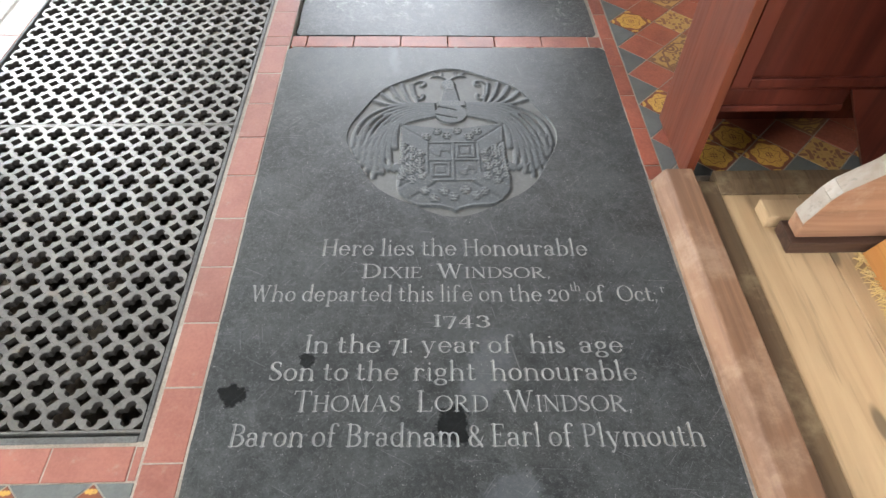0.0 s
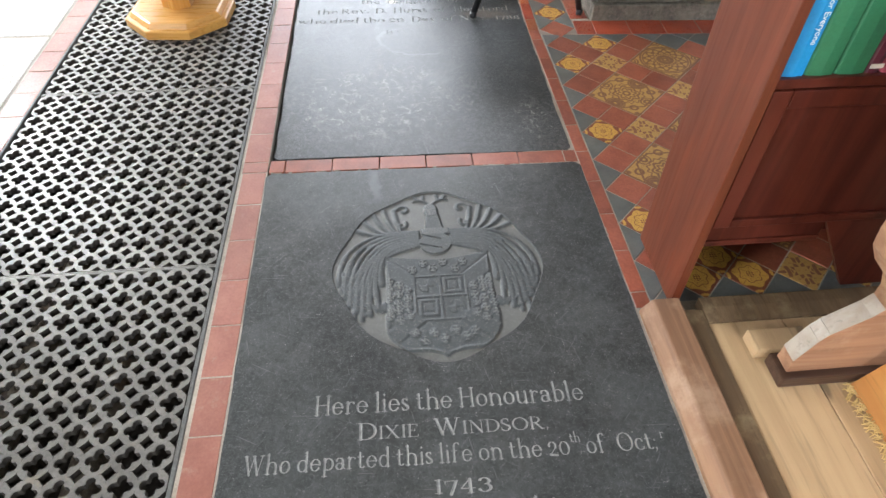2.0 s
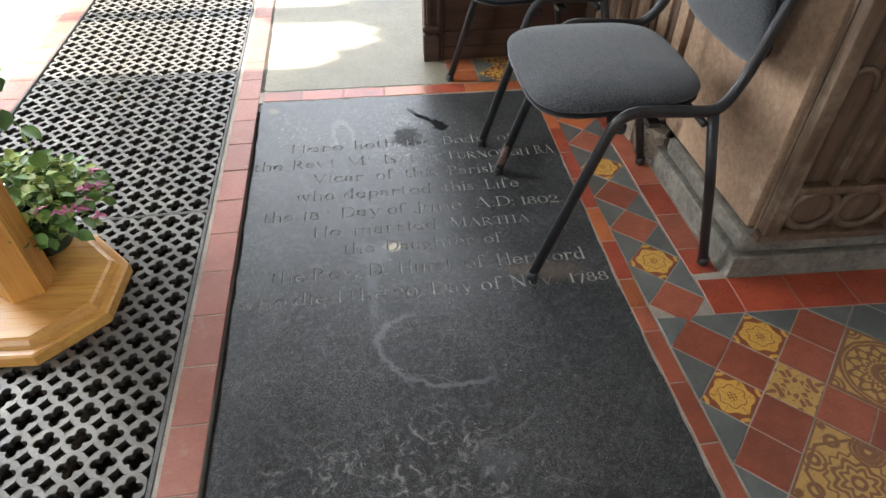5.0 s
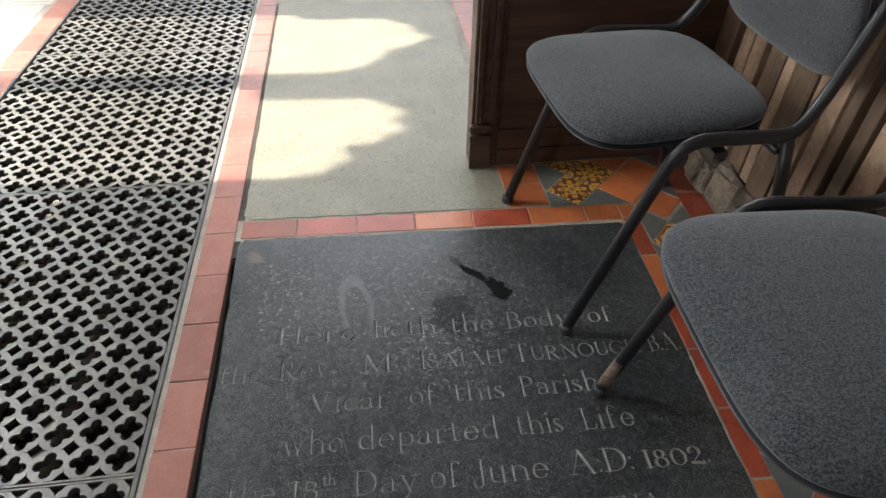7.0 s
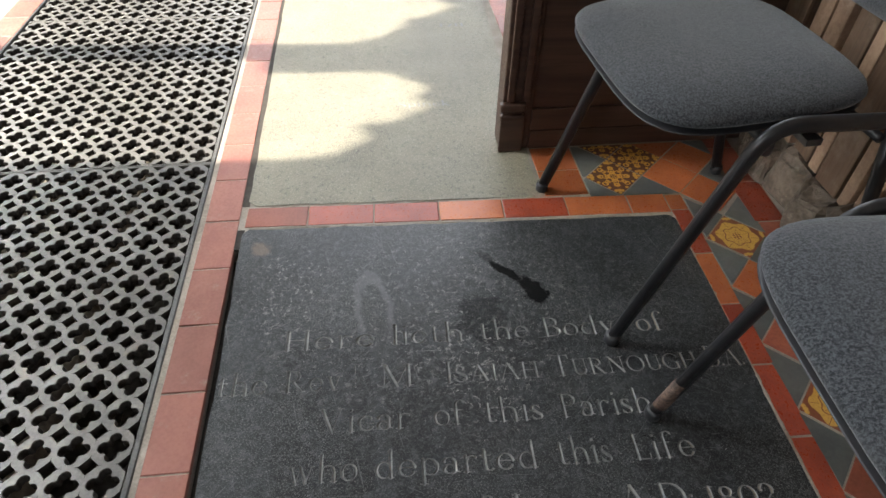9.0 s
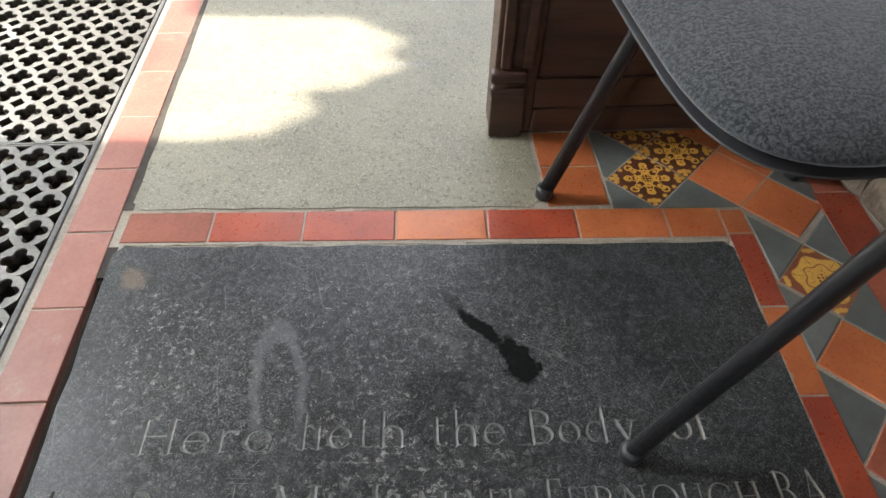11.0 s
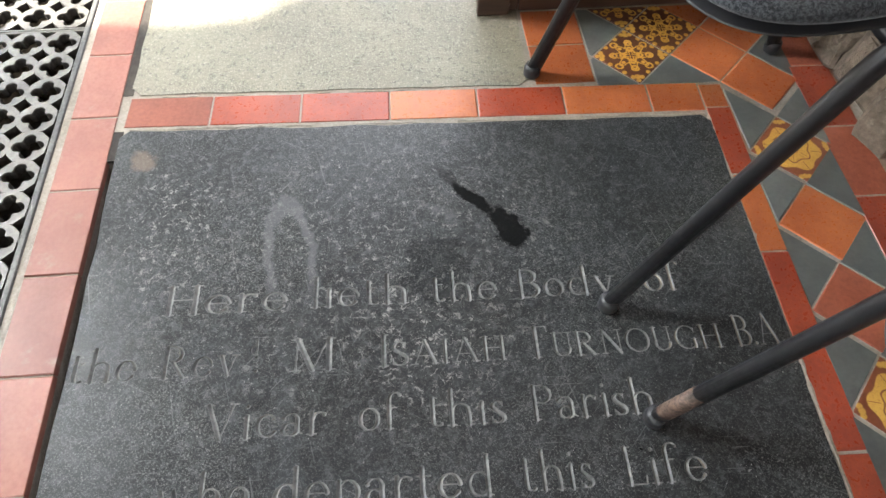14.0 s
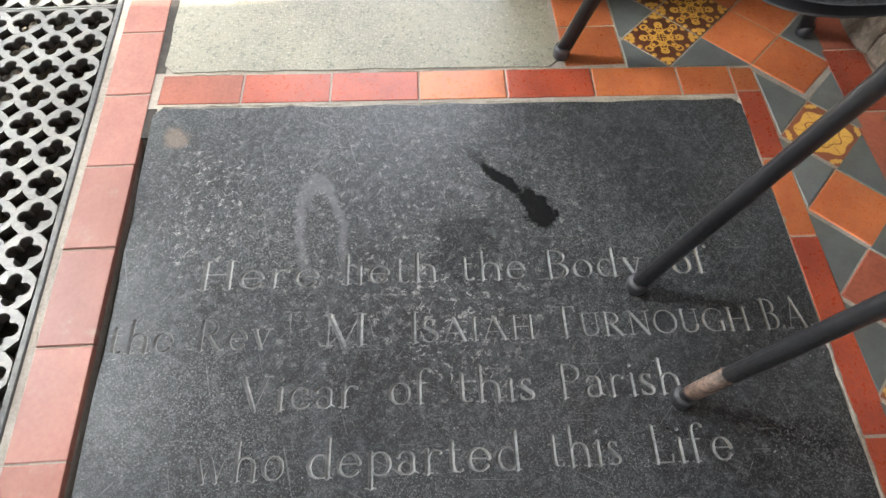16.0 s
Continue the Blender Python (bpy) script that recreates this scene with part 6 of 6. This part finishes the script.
# between the first two ledgers, and past the second
strip((-0.008, -0.037), (1.09, -0.058), 0.066, RED, 0.055)
strip((0.008, 2.217), (1.128, 2.182), 0.074, ORANGE, 0.159, [RED, CRIMSON, CRIMSON, ORANGE, CRIMSON, ORANGE, ORANGE], 0.171)
# right-hand border
strip((1.117, -0.76), (1.113, 0.88), 0.046, RED, 0.06)
strip((1.113, 0.88), (1.153, 2.215), 0.046, ORANGE, 0.11, [ORANGE, CRIMSON, ORANGE, CRIMSON, CRIMSON, CRIMSON])
# band round the pier
strip((1.353, 0.98), (1.38, 2.5), 0.082, RED, 0.11, [CRIMSON, RED, CRIMSON, RED, RED])
strip((1.312, 0.893), (2.95, 0.80), 0.13, CRIMSON, 0.09)
# beside the sandstone slab
strip((0.864, 2.236), (0.864, 2.46), 0.12, ORANGE, 0.113)
strip((0.905, 2.56), (0.905, 5.8), 0.1, RED)

for _lo, _hi in (((-0.008, 2.262, -0.008), (0.012, 3.95, -0.0013)), ((-0.0108, -2.27, -0.04), (0.85, 2.09, -0.034)), ((-0.0085, 2.1, -0.008), (0.0105, 2.17, -0.0013))):
    part("dirt_joint", box(_lo, _hi), PIT, floor)


def mortar_fillet(a, b, width, seed, gaps=0.2):
    """Crumbling lime mortar pressed into the joint between a slab and its tiles, missing here and there."""
    rnd = random.Random(seed)
    a, b = Vector(a), Vector(b)
    d = b - a
    side = Vector((-d.y, d.x)).normalized()
    steps = int(d.length / 0.012)
    bm, last = bmesh.new(), None
    gone = False
    for k in range(steps + 1):
        gone = rnd.random() < (0.75 if gone else gaps * 0.25)
        p = a + d * (k / steps) + side * rnd.uniform(-0.0015, 0.0015)
        w, z = width * rnd.uniform(0.35, 1.1) / 2, rnd.uniform(-0.0016, 0.0012)
        ring = None if gone else [bm.verts.new((*(p + side * f * w), zz)) for f, zz in ((-1.2, -0.006), (-0.8, z - 0.0012), (0.0, z), (0.8, z - 0.001), (1.2, -0.006))]
        if ring and last:
            for i in range(4):
                bm.faces.new((last[i], ring[i], ring[i + 1], last[i + 1]))
        last = ring
    part("mortar_joint", bm, MORTAR, floor)


mortar_fillet((1.127, 2.133), (1.087, 0.95), 0.011, 1)
mortar_fillet((1.085, 0.9), (1.08, -0.01), 0.008, 2, 0.6)
mortar_fillet((0.02, 2.1735), (1.12, 2.137), 0.009, 3, 0.3)
mortar_fillet((0.02, 2.256), (0.79, 2.231), 0.006, 4, 0.8)
mortar_fillet((0.0, -0.0725), (1.085, -0.092), 0.007, 5, 0.9)
mortar_fillet((1.092, -0.8), (1.094, -0.1), 0.007, 6, 0.8)
U = 0.1163
SQ = math.sqrt(0.5)


def clip(poly, a, b, c):
    """The part of a polygon where a*x + b*y <= c."""
    out = []
    for p, q in zip(poly, poly[1:] + poly[:1]):
        dp, dq = a * p[0] + b * p[1] - c, a * q[0] + b * q[1] - c
        if dp <= 0:
            out.append(p)
        if (dp < 0 < dq) or (dq < 0 < dp):
            s = dp / (dp - dq)
            out.append((p[0] + (q[0] - p[0]) * s, p[1] + (q[1] - p[1]) * s))
    return out


def lozenge(cx, cy, side, turn=0.0):
    r = (side - JOINT) * SQ
    ca, sa = r * math.cos(turn), r * math.sin(turn)
    return [(cx - ca, cy - sa), (cx + sa, cy - ca), (cx + ca, cy + sa), (cx - sa, cy + ca)]


def lay_lozenge(cx, cy, side, material, limits, turn=0.0):
    """A tile set cornerwise, cut where it meets the borders."""
    full = lozenge(cx, cy, side, turn)
    poly = full
    for a, b, c in limits:
        poly = clip(poly, a, b, c)
        if len(poly) < 3:
            return
    if abs(area(poly)) < 0.0004:
        return
    if abs(abs(area(poly)) - abs(area(full))) < 1e-6:
        key = ("loz", round(side, 4), material.name)
        if key not in _cache:
            _cache[key] = tile_mesh("tile", lozenge(0, 0, side), material, (0, 0, math.pi / 4, side))
        lay(_cache[key], cx, cy, math.degrees(turn))
    else:
        lay(tile_mesh("tile", poly, material, (cx, cy, math.pi / 4 + turn, side)), 0, 0, z=_tile_rnd.uniform(-0.001, 0.0003))


def field(ox, oy, limits, span):
    """The large pattern: big figured tiles in bands of red, small lace tiles at the crossings, cut tiles at the edge in black or rosettes."""
    def fits(cx, cy, side):
        return all(a * x + b * y <= c + 0.012 for x, y in lozenge(cx, cy, side) for a, b, c in limits)

    def centre(i, j):
        return ox + (i + j) * U * SQ, oy + (j - i) * U * SQ

    for i in range(-span, span + 1):
        for j in range(-span, span + 1):
            cx, cy = centre(i, j)
            if all(a * cx + b * cy > c + 0.1 for a, b, c in limits[:1]):
                continue
            mi, mj = i % 3, j % 3
            if mi and mj:
                bi, bj = i - mi + 1, j - mj + 1
                bx, by = centre(bi + 0.5, bj + 0.5)
                if fits(bx, by, 2 * U):
                    if mi == 1 and mj == 1:
                        lay_lozenge(bx, by, 2 * U, WHEEL if (bi // 3 - bj // 3) % 2 == 0 else OCTAGON, limits)
                    continue
                lay_lozenge(cx, cy, U, ROSETTE if fits(cx, cy, U) else BLACK, limits)
            elif mi == 0 and mj == 0:
                lay_lozenge(cx, cy, U, LACE if fits(cx, cy, U) else BLACK, limits)
            else:
                lay_lozenge(cx, cy, U, RED if fits(cx, cy, U) else BLACK, limits)


# left edge x = 1.143, top edge under the pier's band, right and near limits
field(1.391, 0.0785, [(-1, 0, -1.143), (0.0567, 1, 0.0567 * 1.312 + 0.824), (1, 0, 2.95), (0, -1, 0.745)], 16)
# the narrow strip beside the second ledger
STRIP = [(1.2265, 1.05, ROSETTE), (1.2285, 1.2145, RED), (1.232, 1.379, RED), (1.236, 1.5435, ROSETTE), (1.243, 1.708, RED), (1.25, 1.8725, ORANGE), (1.258, 2.037, ROSETTE)]
for _cx, _cy, _m in STRIP:
    _lim = [(-1, 0.030, -1.110 + 0.0), (1, -0.018, 1.311 - 0.018 * 0.98 + 0.0)]
    lay_lozenge(_cx, _cy, U, _m, [])
    for _sx in (-1, 1):
        _mx, _my = _cx + _sx * U * SQ, _cy + U * SQ
        lay_lozenge(_mx, _my, U, BLACK, [(_sx, 0, _sx * _mx - 0.002), (0, 1, 2.2)])
lay_lozenge(1.2265 - U * SQ, 1.05 - U * SQ, U, BLACK, [(-1, 0, -1.143)])
lay_lozenge(1.2265 + U * SQ, 1.05 - U * SQ, U, BLACK, [(1, 0, 1.309)])
lay_lozenge(1.2265, 1.05 - 2 * U * SQ, U, RED, [])
# the corner in front of the dark screen
LEAN = -0.0306
LIMITS = [(-1, 0, -0.928), (-0.0306, -1, -2.226 - 0.0306 * 0.93), (0, 1, 2.458), (1, 0, 1.341)]
KINDS = {(-1, 0): ORANGE, (-2, 0): FLEUR, (-2, -1): FLEUR, (-3, 0): FLEUR, (-2, 1): ORANGE, (-1, 1): ORANGE}
lay_lozenge(1.26, 2.2165, U, ORANGE, [], LEAN)
for _i in range(-4, 3):
    for _j in range(-3, 4):
        if (_i, _j) == (0, 0):
            continue
        _ex, _ey = (_i + _j) * U * SQ, (_j - _i) * U * SQ
        _cx, _cy = 1.26 + _ex - _ey * LEAN, 2.2165 + _ey + _ex * LEAN
        if _cy < (2.24 if _cx > 1.2 else 2.12) or _cx > 1.37:
            continue
        lay_lozenge(_cx, _cy, U, KINDS.get((_i, _j), BLACK), LIMITS, LEAN)
# the corner below the grating
for _k in range(5):
    _cx = -0.18 - 0.1645 * _k
    lay_lozenge(_cx, -1.582 - U * SQ, U, ROSETTE, [(0, 1, -1.583)])
    lay_lozenge(_cx - U * SQ, -1.582, U, BLACK, [(0, 1, -1.583)])
    lay_lozenge(_cx + U * SQ, -1.582, U, BLACK, [(0, 1, -1.583), (1, 0, -0.103)])

# flagstones beyond the grating, and plain paving far off
_fr2 = random.Random(6)


def flags(x0, x1, y0, y1, material, sx, sy, name="flagstone"):
    y = y0
    while y < y1 - 0.05:
        h = min(sy * _fr2.uniform(0.8, 1.25), y1 - y)
        x = x0
        while x < x1 - 0.05:
            w = min(sx * _fr2.uniform(0.75, 1.3), x1 - x)
            pts = [(x + 0.004, y + 0.004), (x + w - 0.004, y + 0.004), (x + w - 0.004, y + h - 0.004), (x + 0.004, y + h - 0.004)]
            lay(tile_mesh(name, pts, material, chamfer=0.004), 0, 0, name=name, z=_fr2.uniform(-0.002, 0))
            x += w
        y += h


flags(WALL_X, -1.085, -3.0, 2.5, FLAG, 1.1, 0.9)
flags(WALL_X, -1.085, 2.5, 5.8, FLAG, 1.0, 0.8)
flags(0.0, 0.85, 3.96, 5.8, SANDSTONE, 0.85, 0.9)
flags(0.96, EAST_X, 2.56, 5.8, FLAG, 0.9, 0.7)
flags(WALL_X, EAST_X, 5.81, NORTH_Y, FLAG, 1.2, 1.0)
flags(WALL_X, -0.11, -6.0, -3.01, FLAG, 1.2, 1.0)
flags(-0.1, 1.09, -6.0, -3.01, FLAG, 1.1, 1.0)
